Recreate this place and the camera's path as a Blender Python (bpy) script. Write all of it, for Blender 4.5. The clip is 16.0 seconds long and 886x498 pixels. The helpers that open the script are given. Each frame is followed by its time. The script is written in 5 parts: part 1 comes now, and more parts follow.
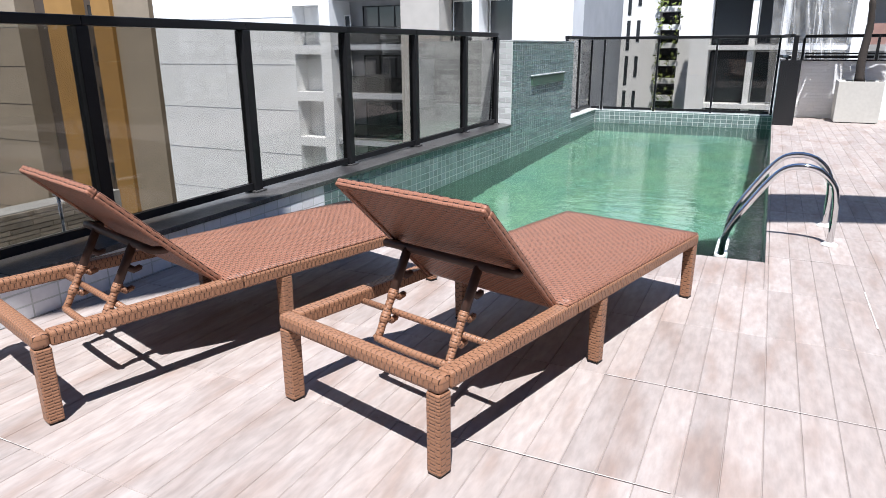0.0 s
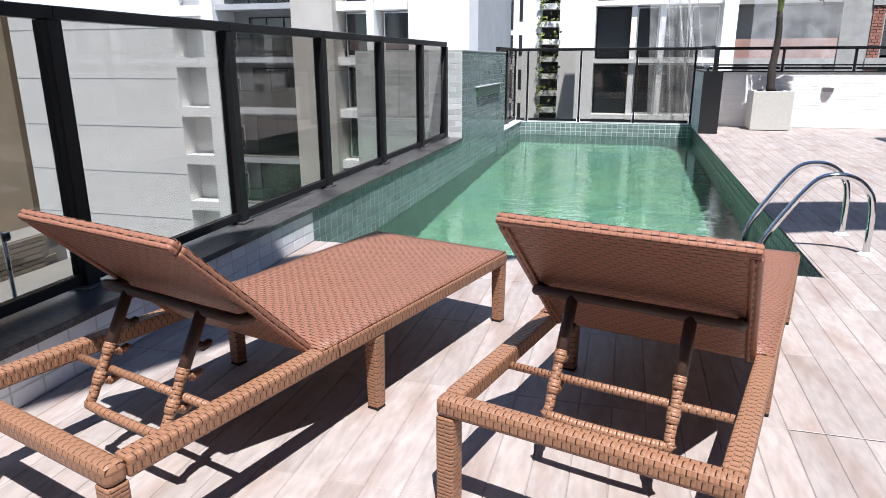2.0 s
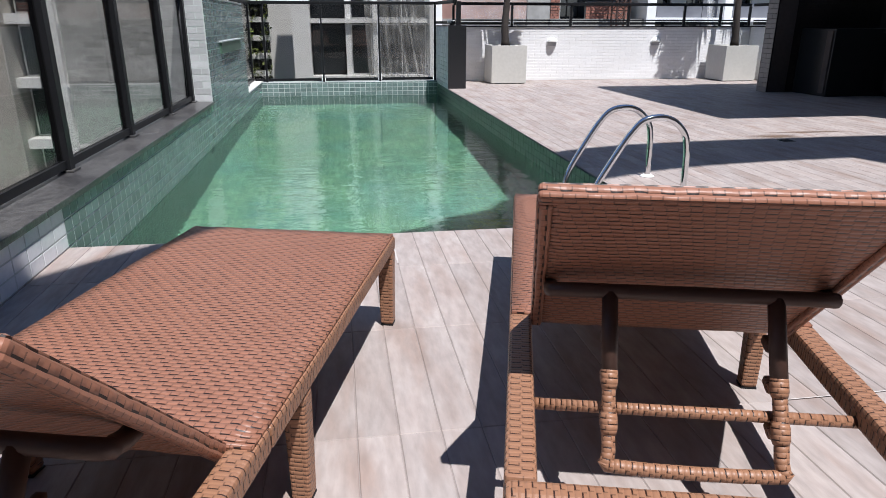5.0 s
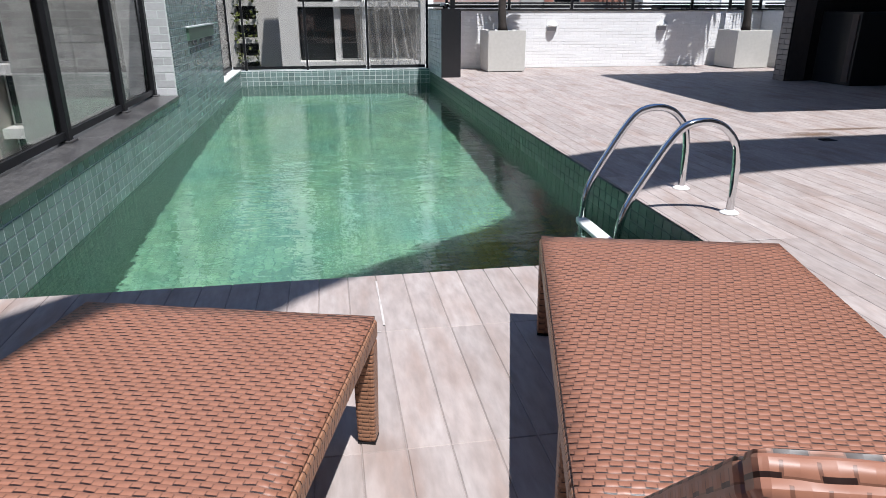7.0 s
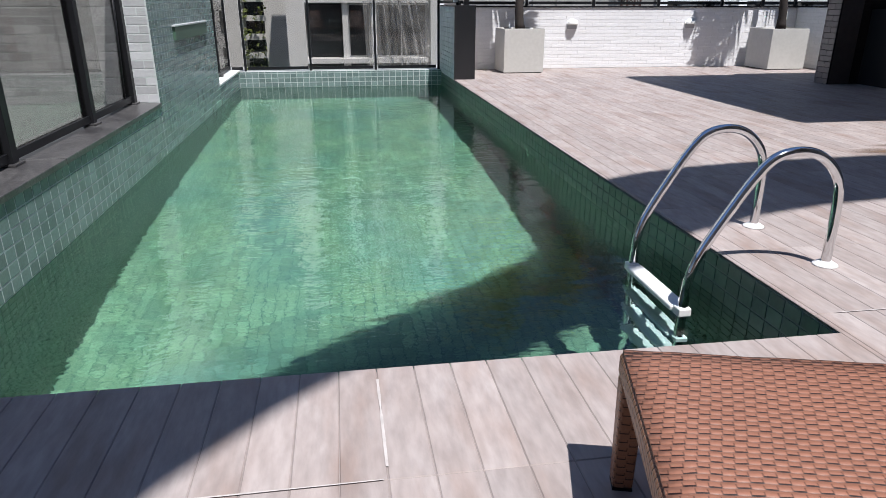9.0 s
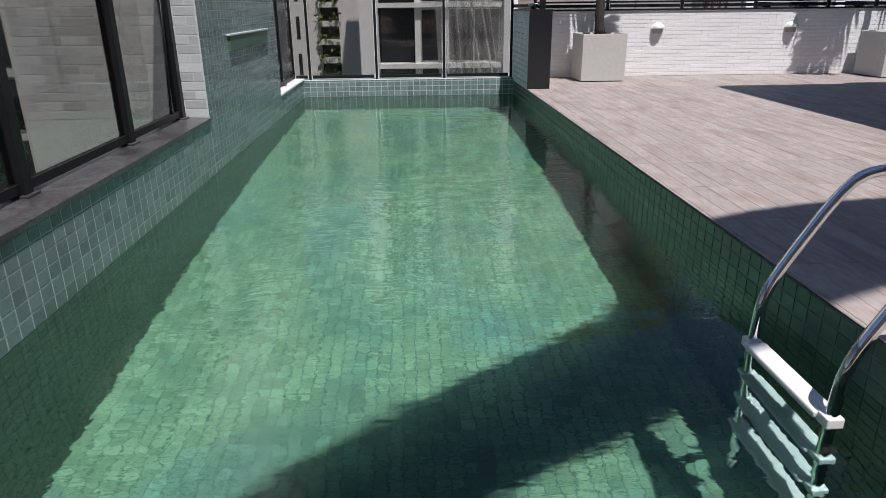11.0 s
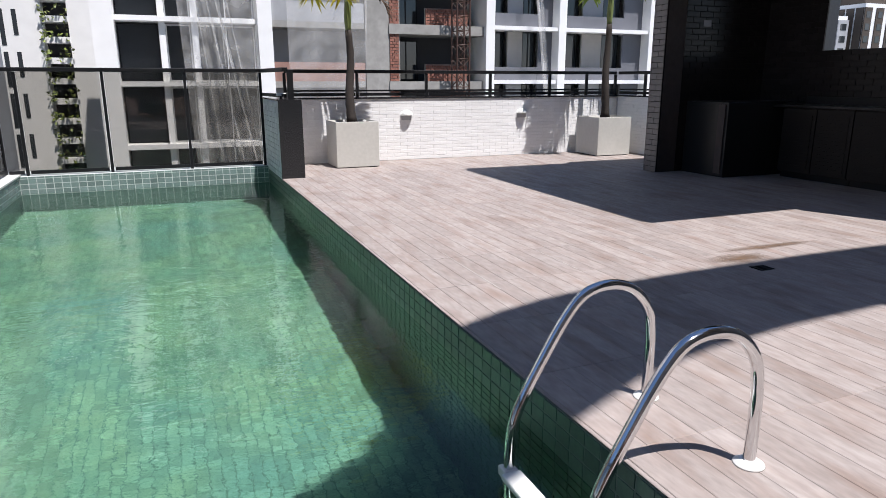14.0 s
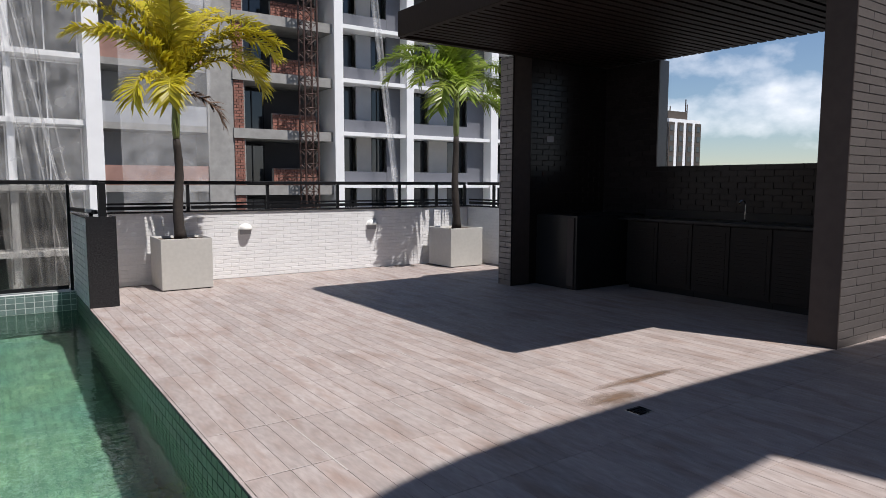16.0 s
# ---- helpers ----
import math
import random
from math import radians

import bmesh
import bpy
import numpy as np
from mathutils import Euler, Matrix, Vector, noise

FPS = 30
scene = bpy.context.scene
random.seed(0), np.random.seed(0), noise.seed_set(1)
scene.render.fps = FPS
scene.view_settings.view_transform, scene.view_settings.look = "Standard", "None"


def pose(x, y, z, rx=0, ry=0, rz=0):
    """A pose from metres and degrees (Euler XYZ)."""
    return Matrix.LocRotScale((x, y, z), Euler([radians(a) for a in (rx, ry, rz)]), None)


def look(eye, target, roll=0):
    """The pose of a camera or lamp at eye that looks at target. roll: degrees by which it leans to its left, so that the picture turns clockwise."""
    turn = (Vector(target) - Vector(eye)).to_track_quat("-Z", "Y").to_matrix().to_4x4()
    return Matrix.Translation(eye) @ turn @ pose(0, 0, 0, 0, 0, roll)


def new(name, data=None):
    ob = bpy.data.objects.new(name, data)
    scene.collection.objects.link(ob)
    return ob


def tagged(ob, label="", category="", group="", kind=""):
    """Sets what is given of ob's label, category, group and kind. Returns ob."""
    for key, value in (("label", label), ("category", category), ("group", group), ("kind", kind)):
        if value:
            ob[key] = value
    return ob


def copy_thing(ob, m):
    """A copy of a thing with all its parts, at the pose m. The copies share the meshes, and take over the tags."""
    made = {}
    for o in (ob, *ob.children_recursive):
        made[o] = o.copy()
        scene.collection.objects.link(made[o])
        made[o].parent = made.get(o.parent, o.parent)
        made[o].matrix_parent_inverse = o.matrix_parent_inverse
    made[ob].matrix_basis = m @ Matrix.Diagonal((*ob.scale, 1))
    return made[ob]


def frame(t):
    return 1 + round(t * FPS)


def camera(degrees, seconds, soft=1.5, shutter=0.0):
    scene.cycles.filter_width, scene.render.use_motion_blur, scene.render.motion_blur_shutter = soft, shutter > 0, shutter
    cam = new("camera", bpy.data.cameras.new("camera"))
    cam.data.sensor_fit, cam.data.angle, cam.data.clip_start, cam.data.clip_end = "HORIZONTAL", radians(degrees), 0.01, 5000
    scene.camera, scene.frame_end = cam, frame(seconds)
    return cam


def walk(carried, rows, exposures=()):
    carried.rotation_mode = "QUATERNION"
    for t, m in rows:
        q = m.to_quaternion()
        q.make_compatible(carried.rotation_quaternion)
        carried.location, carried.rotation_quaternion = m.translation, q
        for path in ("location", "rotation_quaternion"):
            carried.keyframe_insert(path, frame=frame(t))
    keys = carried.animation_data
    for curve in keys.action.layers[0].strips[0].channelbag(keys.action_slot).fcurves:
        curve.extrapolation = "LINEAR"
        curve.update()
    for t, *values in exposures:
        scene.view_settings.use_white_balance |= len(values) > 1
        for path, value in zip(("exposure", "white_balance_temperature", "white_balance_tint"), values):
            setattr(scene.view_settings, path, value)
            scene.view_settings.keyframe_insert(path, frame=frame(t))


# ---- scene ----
cam = camera(67.5, 16.0, soft=0.7)

PATH = [
    (0, (3.223, -4.434, 1.305), (2.394, -2.71, 0.721), -0.3),
    (0.5, (2.932, -4.44, 1.308), (2.106, -2.708, 0.745), -0.1),
    (1, (2.678, -4.338, 1.284), (1.87, -2.594, 0.73), -0.3),
    (1.5, (2.418, -4.245, 1.262), (1.678, -2.472, 0.706), -0.2),
    (2, (2.134, -4.227, 1.256), (1.623, -2.372, 0.708), -0.2),
    (2.5, (1.897, -4.127, 1.216), (1.533, -2.239, 0.663), -0.1),
    (3, (1.713, -3.977, 1.2), (1.507, -2.07, 0.632), 0.0),
    (3.5, (1.54, -3.838, 1.176), (1.589, -1.926, 0.592), 0.2),
    (4, (1.409, -3.756, 1.137), (1.669, -1.866, 0.536), 0.5),
    (6.5, (1.495, -2.93, 1.105), (1.795, -1.077, 0.415), 0.0),
    (7, (1.524, -2.689, 1.105), (1.833, -0.837, 0.416), 0.0),
    (7.5, (1.568, -2.481, 1.117), (1.871, -0.628, 0.43), -0.1),
    (8, (1.578, -2.253, 1.108), (1.88, -0.399, 0.42), -0.1),
    (8.5, (1.585, -2.067, 1.106), (1.884, -0.217, 0.408), -0.0),
    (11, (1.704, -1.207, 1.115), (1.786, 0.669, 0.427), -0.6),
    (11.5, (1.726, -1.12, 1.113), (1.756, 0.761, 0.434), -0.6),
    (12, (1.756, -1.05, 1.154), (1.785, 0.831, 0.473), -0.4),
    (12.5, (1.791, -1.006, 1.161), (1.904, 0.873, 0.486), -0.4),
    (13, (1.799, -0.938, 1.184), (2.1, 0.928, 0.529), -0.3),
    (13.5, (1.901, -0.953, 1.248), (2.397, 0.887, 0.644), -0.1),
    (14, (1.951, -0.907, 1.296), (2.684, 0.888, 0.806), 0.0),
    (14.5, (2.022, -0.85, 1.339), (2.936, 0.884, 0.944), 0.1),
    (15, (2.171, -0.66, 1.352), (3.169, 1.044, 1.03), 0.0),
    (15.5, (2.288, -0.442, 1.414), (3.305, 1.26, 1.152), 0.1),
    (16, (2.369, -0.229, 1.461), (3.505, 1.405, 1.263), 0.2),
]
walk(cam, [(t, look(e, g, r)) for t, e, g, r in PATH], [(0, 0.92, 6250, 12), (2, 0.93, 6250, 12), (4, 0.52, 6250, 12.5), (7, 0.60, 6250, 12.5), (8.7, 0.53, 6300, 13.5), (11, 0.16, 6450, 14), (13, 0.24, 6500, 14), (14, 0.48, 6500, 14), (14.5, 0.44, 6500, 14), (15.5, 0.16, 6600, 13.5), (16, 0.2, 6650, 13.5)])

# ---------- world, sun ----------
SUN = Vector((-0.52, 1.27, -3.15)).normalized()
world = bpy.data.worlds.new("world")
scene.world = world
world.use_nodes = True
wn, wl = world.node_tree.nodes, world.node_tree.links
bg = wn["Background"]
sky = wn.new("ShaderNodeTexSky")
sky.sky_type, sky.sun_disc = "NISHITA", False
sky.sun_elevation, sky.sun_rotation = math.asin(-SUN.z), math.atan2(-SUN.x, -SUN.y)
sky.dust_density, sky.ozone_density = 0.1, 5.0
wtc, wsep = wn.new("ShaderNodeTexCoord"), wn.new("ShaderNodeSeparateXYZ")
wl.new(wtc.outputs["Generated"], wsep.inputs[0])
wmap = wn.new("ShaderNodeMapping")
wmap.inputs["Scale"].default_value = (1, 1, 1.7)
wl.new(wtc.outputs["Generated"], wmap.inputs["Vector"])
wno = wn.new("ShaderNodeTexNoise")
wno.inputs["Scale"].default_value, wno.inputs["Detail"].default_value, wno.inputs["Roughness"].default_value = 5.0, 8, 0.5
wl.new(wmap.outputs["Vector"], wno.inputs["Vector"])
wadd = wn.new("ShaderNodeMath")
wadd.operation = "MULTIPLY_ADD"
wadd.inputs[1].default_value = -0.95
wl.new(wsep.outputs[2], wadd.inputs[0])
wl.new(wno.outputs["Fac"], wadd.inputs[2])
wrp = wn.new("ShaderNodeValToRGB")
wrp.color_ramp.elements[0].position, wrp.color_ramp.elements[1].position = 0.36, 0.55
wl.new(wadd.outputs[0], wrp.inputs["Fac"])
wmx = wn.new("ShaderNodeMix")
wmx.data_type = "RGBA"
wl.new(wrp.outputs["Color"], wmx.inputs["Factor"])
wl.new(sky.outputs["Color"], wmx.inputs["A"])
wmx.inputs["B"].default_value = (12.4, 12.9, 13.6, 1)
wl.new(wmx.outputs["Result"], bg.inputs["Color"])
bg.inputs["Strength"].default_value = 0.085
sun = new("sun", bpy.data.lights.new("sun", "SUN"))
sun.data.energy, sun.data.angle, sun.data.color = 5.0, radians(0.5), (1.0, 0.985, 0.96)
sun.matrix_world = look((0, 0, 30), Vector((0, 0, 30)) + SUN)

# ---------- materials ----------
def mat(name, color, rough=0.6, metal=0.0, grain=0.0, gscale=30.0, stain=0.0, sscale=1.2, stain_col=None, bump=0.0, bscale=60.0, rand=0.0, island=0.0, spec=0.5, stretch=(1, 1, 1), patch=None):
    """A principled surface with grain, stains and fine relief at real size."""
    m = bpy.data.materials.new(name)
    m.use_nodes = True
    n, l = m.node_tree.nodes, m.node_tree.links
    b = n["Principled BSDF"]
    b.inputs["Roughness"].default_value, b.inputs["Metallic"].default_value = rough, metal
    b.inputs["Specular IOR Level"].default_value = spec
    geo = n.new("ShaderNodeNewGeometry")
    mp = n.new("ShaderNodeMapping")
    mp.inputs["Scale"].default_value = stretch
    l.new(geo.outputs["Position"], mp.inputs["Vector"])
    rgb = n.new("ShaderNodeRGB")
    rgb.outputs[0].default_value = (*color, 1)
    out = rgb.outputs[0]

    def mixed(a, fac, bcol, mode="MIX"):
        x = n.new("ShaderNodeMix")
        x.data_type, x.blend_type = "RGBA", mode
        l.new(a, x.inputs["A"])
        l.new(fac, x.inputs["Factor"])
        x.inputs["B"].default_value = (*bcol, 1)
        return x.outputs["Result"]

    def noisy(scale, detail, lo, hi):
        t = n.new("ShaderNodeTexNoise")
        t.inputs["Scale"].default_value, t.inputs["Detail"].default_value = scale, detail
        l.new(mp.outputs["Vector"], t.inputs["Vector"])
        r = n.new("ShaderNodeMapRange")
        r.inputs["From Min"].default_value, r.inputs["From Max"].default_value = 0.35, 0.7
        r.inputs["To Min"].default_value, r.inputs["To Max"].default_value = lo, hi
        l.new(t.outputs["Fac"], r.inputs["Value"])
        return r.outputs["Result"]

    if stain:
        out = mixed(out, noisy(sscale, 6, 0, stain), stain_col or [c * 0.55 for c in color])
    if patch:
        col, amount, size = patch
        r = noisy(size, 7, -0.75 * amount, amount)
        c = n.new("ShaderNodeMath")
        c.operation, c.inputs[1].default_value = "MAXIMUM", 0.0
        l.new(r, c.inputs[0])
        out = mixed(out, c.outputs[0], col)
    if grain:
        out = mixed(out, noisy(gscale, 5, 0, grain), [c * 0.5 for c in color])
    for amount, node, socket in ((rand, "ShaderNodeObjectInfo", "Random"), (island, "ShaderNodeNewGeometry", "Random Per Island")):
        if amount:
            o = n.new(node)
            r = n.new("ShaderNodeMapRange")
            r.inputs["To Min"].default_value, r.inputs["To Max"].default_value = 1 - amount, 1 + amount
            l.new(o.outputs[socket], r.inputs["Value"])
            h = n.new("ShaderNodeHueSaturation")
            l.new(r.outputs["Result"], h.inputs["Value"])
            l.new(out, h.inputs["Color"])
            out = h.outputs["Color"]
    l.new(out, b.inputs["Base Color"])
    if bump:
        t = n.new("ShaderNodeTexNoise")
        t.inputs["Scale"].default_value, t.inputs["Detail"].default_value = bscale, 4
        l.new(mp.outputs["Vector"], t.inputs["Vector"])
        u = n.new("ShaderNodeBump")
        u.inputs["Strength"].default_value, u.inputs["Distance"].default_value = bump, 0.004
        l.new(t.outputs["Fac"], u.inputs["Height"])
        l.new(u.outputs["Normal"], b.inputs["Normal"])
    return m


def glassy(name, tint):
    """Thin pane: tinted see-through with a clear mirror gloss."""
    m = bpy.data.materials.new(name)
    m.use_nodes = True
    n, l = m.node_tree.nodes, m.node_tree.links
    n.remove(n["Principled BSDF"])
    tr, gl, mx, fr = n.new("ShaderNodeBsdfTransparent"), n.new("ShaderNodeBsdfGlossy"), n.new("ShaderNodeMixShader"), n.new("ShaderNodeLayerWeight")
    pw, sc = n.new("ShaderNodeMath"), n.new("ShaderNodeMath")
    pw.operation, sc.operation = "POWER", "MULTIPLY_ADD"
    pw.inputs[1].default_value = 4.5
    sc.inputs[1].default_value, sc.inputs[2].default_value = 0.75, 0.035
    fr.inputs["Blend"].default_value = 0.5
    tr.inputs["Color"].default_value = (*tint, 1)
    gl.inputs["Roughness"].default_value = 0.0
    l.new(fr.outputs["Facing"], pw.inputs[0])
    l.new(pw.outputs[0], sc.inputs[0])
    l.new(sc.outputs[0], mx.inputs[0])
    l.new(tr.outputs[0], mx.inputs[1])
    l.new(gl.outputs[0], mx.inputs[2])
    l.new(mx.outputs[0], n["Material Output"].inputs["Surface"])
    return m


def watery(name):
    m = bpy.data.materials.new(name)
    m.use_nodes = True
    n, l = m.node_tree.nodes, m.node_tree.links
    b = n["Principled BSDF"]
    b.inputs["Base Color"].default_value = (0.14, 0.26, 0.255, 1)
    b.inputs["Roughness"].default_value, b.inputs["IOR"].default_value = 0.0, 1.33
    b.inputs["Transmission Weight"].default_value = 1.0
    geo = n.new("ShaderNodeNewGeometry")
    mp = n.new("ShaderNodeMapping")
    mp.inputs["Scale"].default_value = (1.0, 1.7, 1.0)
    l.new(geo.outputs["Position"], mp.inputs["Vector"])
    t = n.new("ShaderNodeTexNoise")
    t.inputs["Scale"].default_value, t.inputs["Detail"].default_value, t.inputs["Roughness"].default_value = 3.6, 3.0, 0.5
    l.new(mp.outputs["Vector"], t.inputs["Vector"])
    t2 = n.new("ShaderNodeTexNoise")
    t2.inputs["Scale"].default_value, t2.inputs["Detail"].default_value = 17.0, 2.0
    l.new(mp.outputs["Vector"], t2.inputs["Vector"])
    ad = n.new("ShaderNodeMath")
    ad.operation = "MULTIPLY_ADD"
    ad.inputs[1].default_value = 0.22
    l.new(t2.outputs["Fac"], ad.inputs[0])
    l.new(t.outputs["Fac"], ad.inputs[2])
    bu = n.new("ShaderNodeBump")
    bu.inputs["Strength"].default_value, bu.inputs["Distance"].default_value = 0.34, 0.02
    l.new(ad.outputs[0], bu.inputs["Height"])
    l.new(bu.outputs["Normal"], b.inputs["Normal"])
    return m


def twill(name, color, dark, pu, pv, turned=False, shift=0.36, reach=0.27, seam=0.45, relief=0.8):
    """Woven seat: staggered flat strands that dive under one another, with short dark slits."""
    m = bpy.data.materials.new(name)
    m.use_nodes = True
    n, l = m.node_tree.nodes, m.node_tree.links
    b = n["Principled BSDF"]
    b.inputs["Roughness"].default_value, b.inputs["Specular IOR Level"].default_value = 0.44, 0.4
    uv, sep = n.new("ShaderNodeTexCoord"), n.new("ShaderNodeSeparateXYZ")
    l.new(uv.outputs["UV"], sep.inputs[0])
    su, sv = (sep.outputs[1], sep.outputs[0]) if turned else (sep.outputs[0], sep.outputs[1])

    def op(kind, a, c=0.0, d=0.0):
        x = n.new("ShaderNodeMath")
        x.operation = kind
        for k, q in enumerate((a, c, d)):
            if isinstance(q, (int, float)):
                x.inputs[k].default_value = q
            else:
                l.new(q, x.inputs[k])
        return x.outputs[0]

    wob = n.new("ShaderNodeTexNoise")
    wob.inputs["Scale"].default_value = 14
    l.new(uv.outputs["UV"], wob.inputs["Vector"])
    v = op("ADD", op("DIVIDE", sv, pv), op("MULTIPLY", wob.outputs["Fac"], 0.5))
    row = op("FLOOR", v)
    fv = op("FRACT", v)
    fu = op("FRACT", op("ADD", op("ADD", op("DIVIDE", su, pu), op("MULTIPLY", row, shift)), op("MULTIPLY", wob.outputs["Fac"], 0.25)))
    dive = op("ABSOLUTE", op("SUBTRACT", fu, 0.5))            # 0 at the crossing, 0.5 on top
    slit = op("MULTIPLY", op("LESS_THAN", dive, reach), op("LESS_THAN", fv, 0.25))
    end = op("MULTIPLY", op("LESS_THAN", op("ABSOLUTE", op("SUBTRACT", dive, reach)), 0.03), op("LESS_THAN", fv, 0.75))
    gap = op("MAXIMUM", slit, op("MULTIPLY", end, 0.5))
    edge = op("MULTIPLY", op("LESS_THAN", fv, 0.10), seam)
    gap = op("MAXIMUM", gap, edge)
    arch = op("MULTIPLY", op("SINE", op("MULTIPLY", fv, 3.14159)), op("ADD", 0.55, dive))
    mx, mx2 = n.new("ShaderNodeMix"), n.new("ShaderNodeMix")
    for x in (mx, mx2):
        x.data_type = "RGBA"
    no = n.new("ShaderNodeTexNoise")
    no.inputs["Scale"].default_value, no.inputs["Detail"].default_value = 5, 6
    l.new(uv.outputs["UV"], no.inputs["Vector"])
    l.new(no.outputs["Fac"], mx2.inputs["Factor"])
    mx2.inputs["A"].default_value = (*[c * 1.12 for c in color], 1)
    mx2.inputs["B"].default_value = (*[c * 0.84 for c in color], 1)
    l.new(mx2.outputs["Result"], mx.inputs["A"])
    mx.inputs["B"].default_value = (*dark, 1)
    l.new(gap, mx.inputs["Factor"])
    l.new(mx.outputs["Result"], b.inputs["Base Color"])
    bu = n.new("ShaderNodeBump")
    bu.inputs["Strength"].default_value, bu.inputs["Distance"].default_value = relief, 0.005
    l.new(op("SUBTRACT", arch, op("MULTIPLY", gap, 0.8)), bu.inputs["Height"])
    l.new(bu.outputs["Normal"], b.inputs["Normal"])
    return m


M = {}
DECK = dict(rough=0.6, spec=0.3, grain=0.42, gscale=14, stain=0.5, sscale=4.2, stain_col=(0.42, 0.385, 0.37), bump=0.22, bscale=40, stretch=(2.6, 0.7, 1), patch=((0.225, 0.150, 0.117), 0.62, 2.6))
M["deck"] = mat("deck_tile", (0.34, 0.287, 0.264), rand=0.10, **DECK)
M["deck_far"] = mat("deck_tile_far", (0.34, 0.287, 0.264), island=0.10, **DECK)
M["grout"] = mat("grout", (0.28, 0.24, 0.22), 0.9, grain=0.4, gscale=25, stain=0.4, sscale=2)
M["teal"] = mat("green_pool_tile", (0.165, 0.23, 0.222), 0.15, grain=0.35, gscale=60, stain=0.6, sscale=3, stain_col=(0.25, 0.325, 0.315), rand=0.2)
M["teal_far"] = mat("green_pool_tile_joined", (0.165, 0.23, 0.222), 0.15, grain=0.35, gscale=60, stain=0.6, sscale=3, stain_col=(0.25, 0.325, 0.315), island=0.22)
# teal's tile made darker: shade of the pool walls put into the colour
M["pool_side"] = mat("shaded_pool_side_tile", (0.068, 0.125, 0.088), 0.3, grain=0.4, gscale=50, stain=0.6, sscale=2, stain_col=(0.05, 0.11, 0.085), island=0.2)
M["pool_floor"] = mat("pool_floor_tile", (0.178, 0.305, 0.208), 0.4, grain=0.5, gscale=40, stain=0.7, sscale=2.2, stain_col=(0.36, 0.49, 0.275), island=0.22, rand=0.2, patch=((0.17, 0.335, 0.295), 0.8, 0.8))
M["pool_grout"] = mat("pool_grout", (0.56, 0.60, 0.59), 0.9, grain=0.3, gscale=20)
# pool_grout darkened the same way for the shaded pool sides
M["side_grout"] = mat("shaded_pool_side_grout", (0.17, 0.215, 0.19), 0.9, grain=0.3, gscale=20)
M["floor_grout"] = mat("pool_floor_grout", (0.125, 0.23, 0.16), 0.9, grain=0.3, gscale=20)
M["pale_tile"] = mat("pale_wall_tile", (0.54, 0.55, 0.56), 0.3, grain=0.2, gscale=30, stain=0.3, sscale=3, island=0.16, rand=0.2)
M["low_tile"] = mat("white_low_wall_tile", (0.80, 0.82, 0.85), 0.25, grain=0.15, gscale=30, stain=0.25, sscale=3, stain_col=(0.68, 0.70, 0.72), rand=0.06)
M["white_brick"] = mat("white_wall_tile", (0.80, 0.80, 0.80), 0.4, grain=0.12, gscale=30, stain=0.2, sscale=1.5, stain_col=(0.70, 0.69, 0.67), island=0.03, rand=0.03)
M["white_grout"] = mat("white_grout", (0.77, 0.77, 0.77), 0.8, grain=0.2, gscale=20)
M["brown_tile"] = mat("brown_wall_tile", (0.165, 0.148, 0.142), 0.3, grain=0.3, gscale=30, stain=0.3, sscale=2, island=0.1, rand=0.06)
M["brown_grout"] = mat("brown_grout", (0.175, 0.16, 0.152), 0.9)
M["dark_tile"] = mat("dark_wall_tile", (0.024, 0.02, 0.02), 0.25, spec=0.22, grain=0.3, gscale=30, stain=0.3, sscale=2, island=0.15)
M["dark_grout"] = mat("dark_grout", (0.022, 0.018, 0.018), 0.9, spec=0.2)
M["brown_paint"] = mat("brown_paint", (0.075, 0.06, 0.055), 0.6, spec=0.2, grain=0.3, gscale=12, stain=0.3, sscale=1.5)
M["slat"] = mat("soffit_slat_brown", (0.024, 0.015, 0.012), 0.6, spec=0.15, grain=0.4, gscale=14, stretch=(1, 4, 1))
M["granite"] = mat("grey_granite", (0.055, 0.053, 0.054), 0.32, grain=0.7, gscale=110, stain=0.7, sscale=38, stain_col=(0.17, 0.165, 0.16), patch=((0.028, 0.027, 0.029), 0.8, 3.2), bump=0.2, bscale=90)
M["black_granite"] = mat("black_granite", (0.012, 0.0125, 0.014), 0.16, spec=0.3, grain=0.6, gscale=150, stain=0.6, sscale=60, stain_col=(0.06, 0.06, 0.065))
M["black_metal"] = mat("black_painted_metal", (0.010, 0.0105, 0.012), 0.42, spec=0.25, grain=0.3, gscale=40, stain=0.3, sscale=5, stain_col=(0.02, 0.02, 0.023))
M["chrome"] = mat("polished_steel", (0.72, 0.73, 0.74), 0.08, 1.0, grain=0.12, gscale=25)
M["white_plastic"] = mat("white_plastic", (0.78, 0.78, 0.75), 0.35, grain=0.15, gscale=20)
M["white_paint"] = mat("white_paint", (0.86, 0.86, 0.855), 0.6, grain=0.12, gscale=1.2, stain=0.2, sscale=0.25, stain_col=(0.74, 0.73, 0.71))
M["grey_paint"] = mat("grey_paint", (0.42, 0.43, 0.45), 0.6, grain=0.2, gscale=1.5, stain=0.3, sscale=0.4)
M["taupe_paint"] = mat("taupe_paint", (0.50, 0.47, 0.43), 0.7, grain=0.2, gscale=1.2, stain=0.3, sscale=0.3)
M["bay_panel"] = mat("grey_bay_panel", (0.15, 0.155, 0.175), 0.5, grain=0.2, gscale=1.5, stain=0.3, sscale=0.4)
M["beige_paint"] = mat("beige_paint", (0.31, 0.25, 0.18), 0.7, grain=0.2, gscale=1.2, stain=0.3, sscale=0.3)
M["ochre_paint"] = mat("ochre_paint", (0.33, 0.175, 0.045), 0.7, grain=0.2, gscale=1.2, stain=0.3, sscale=0.3)
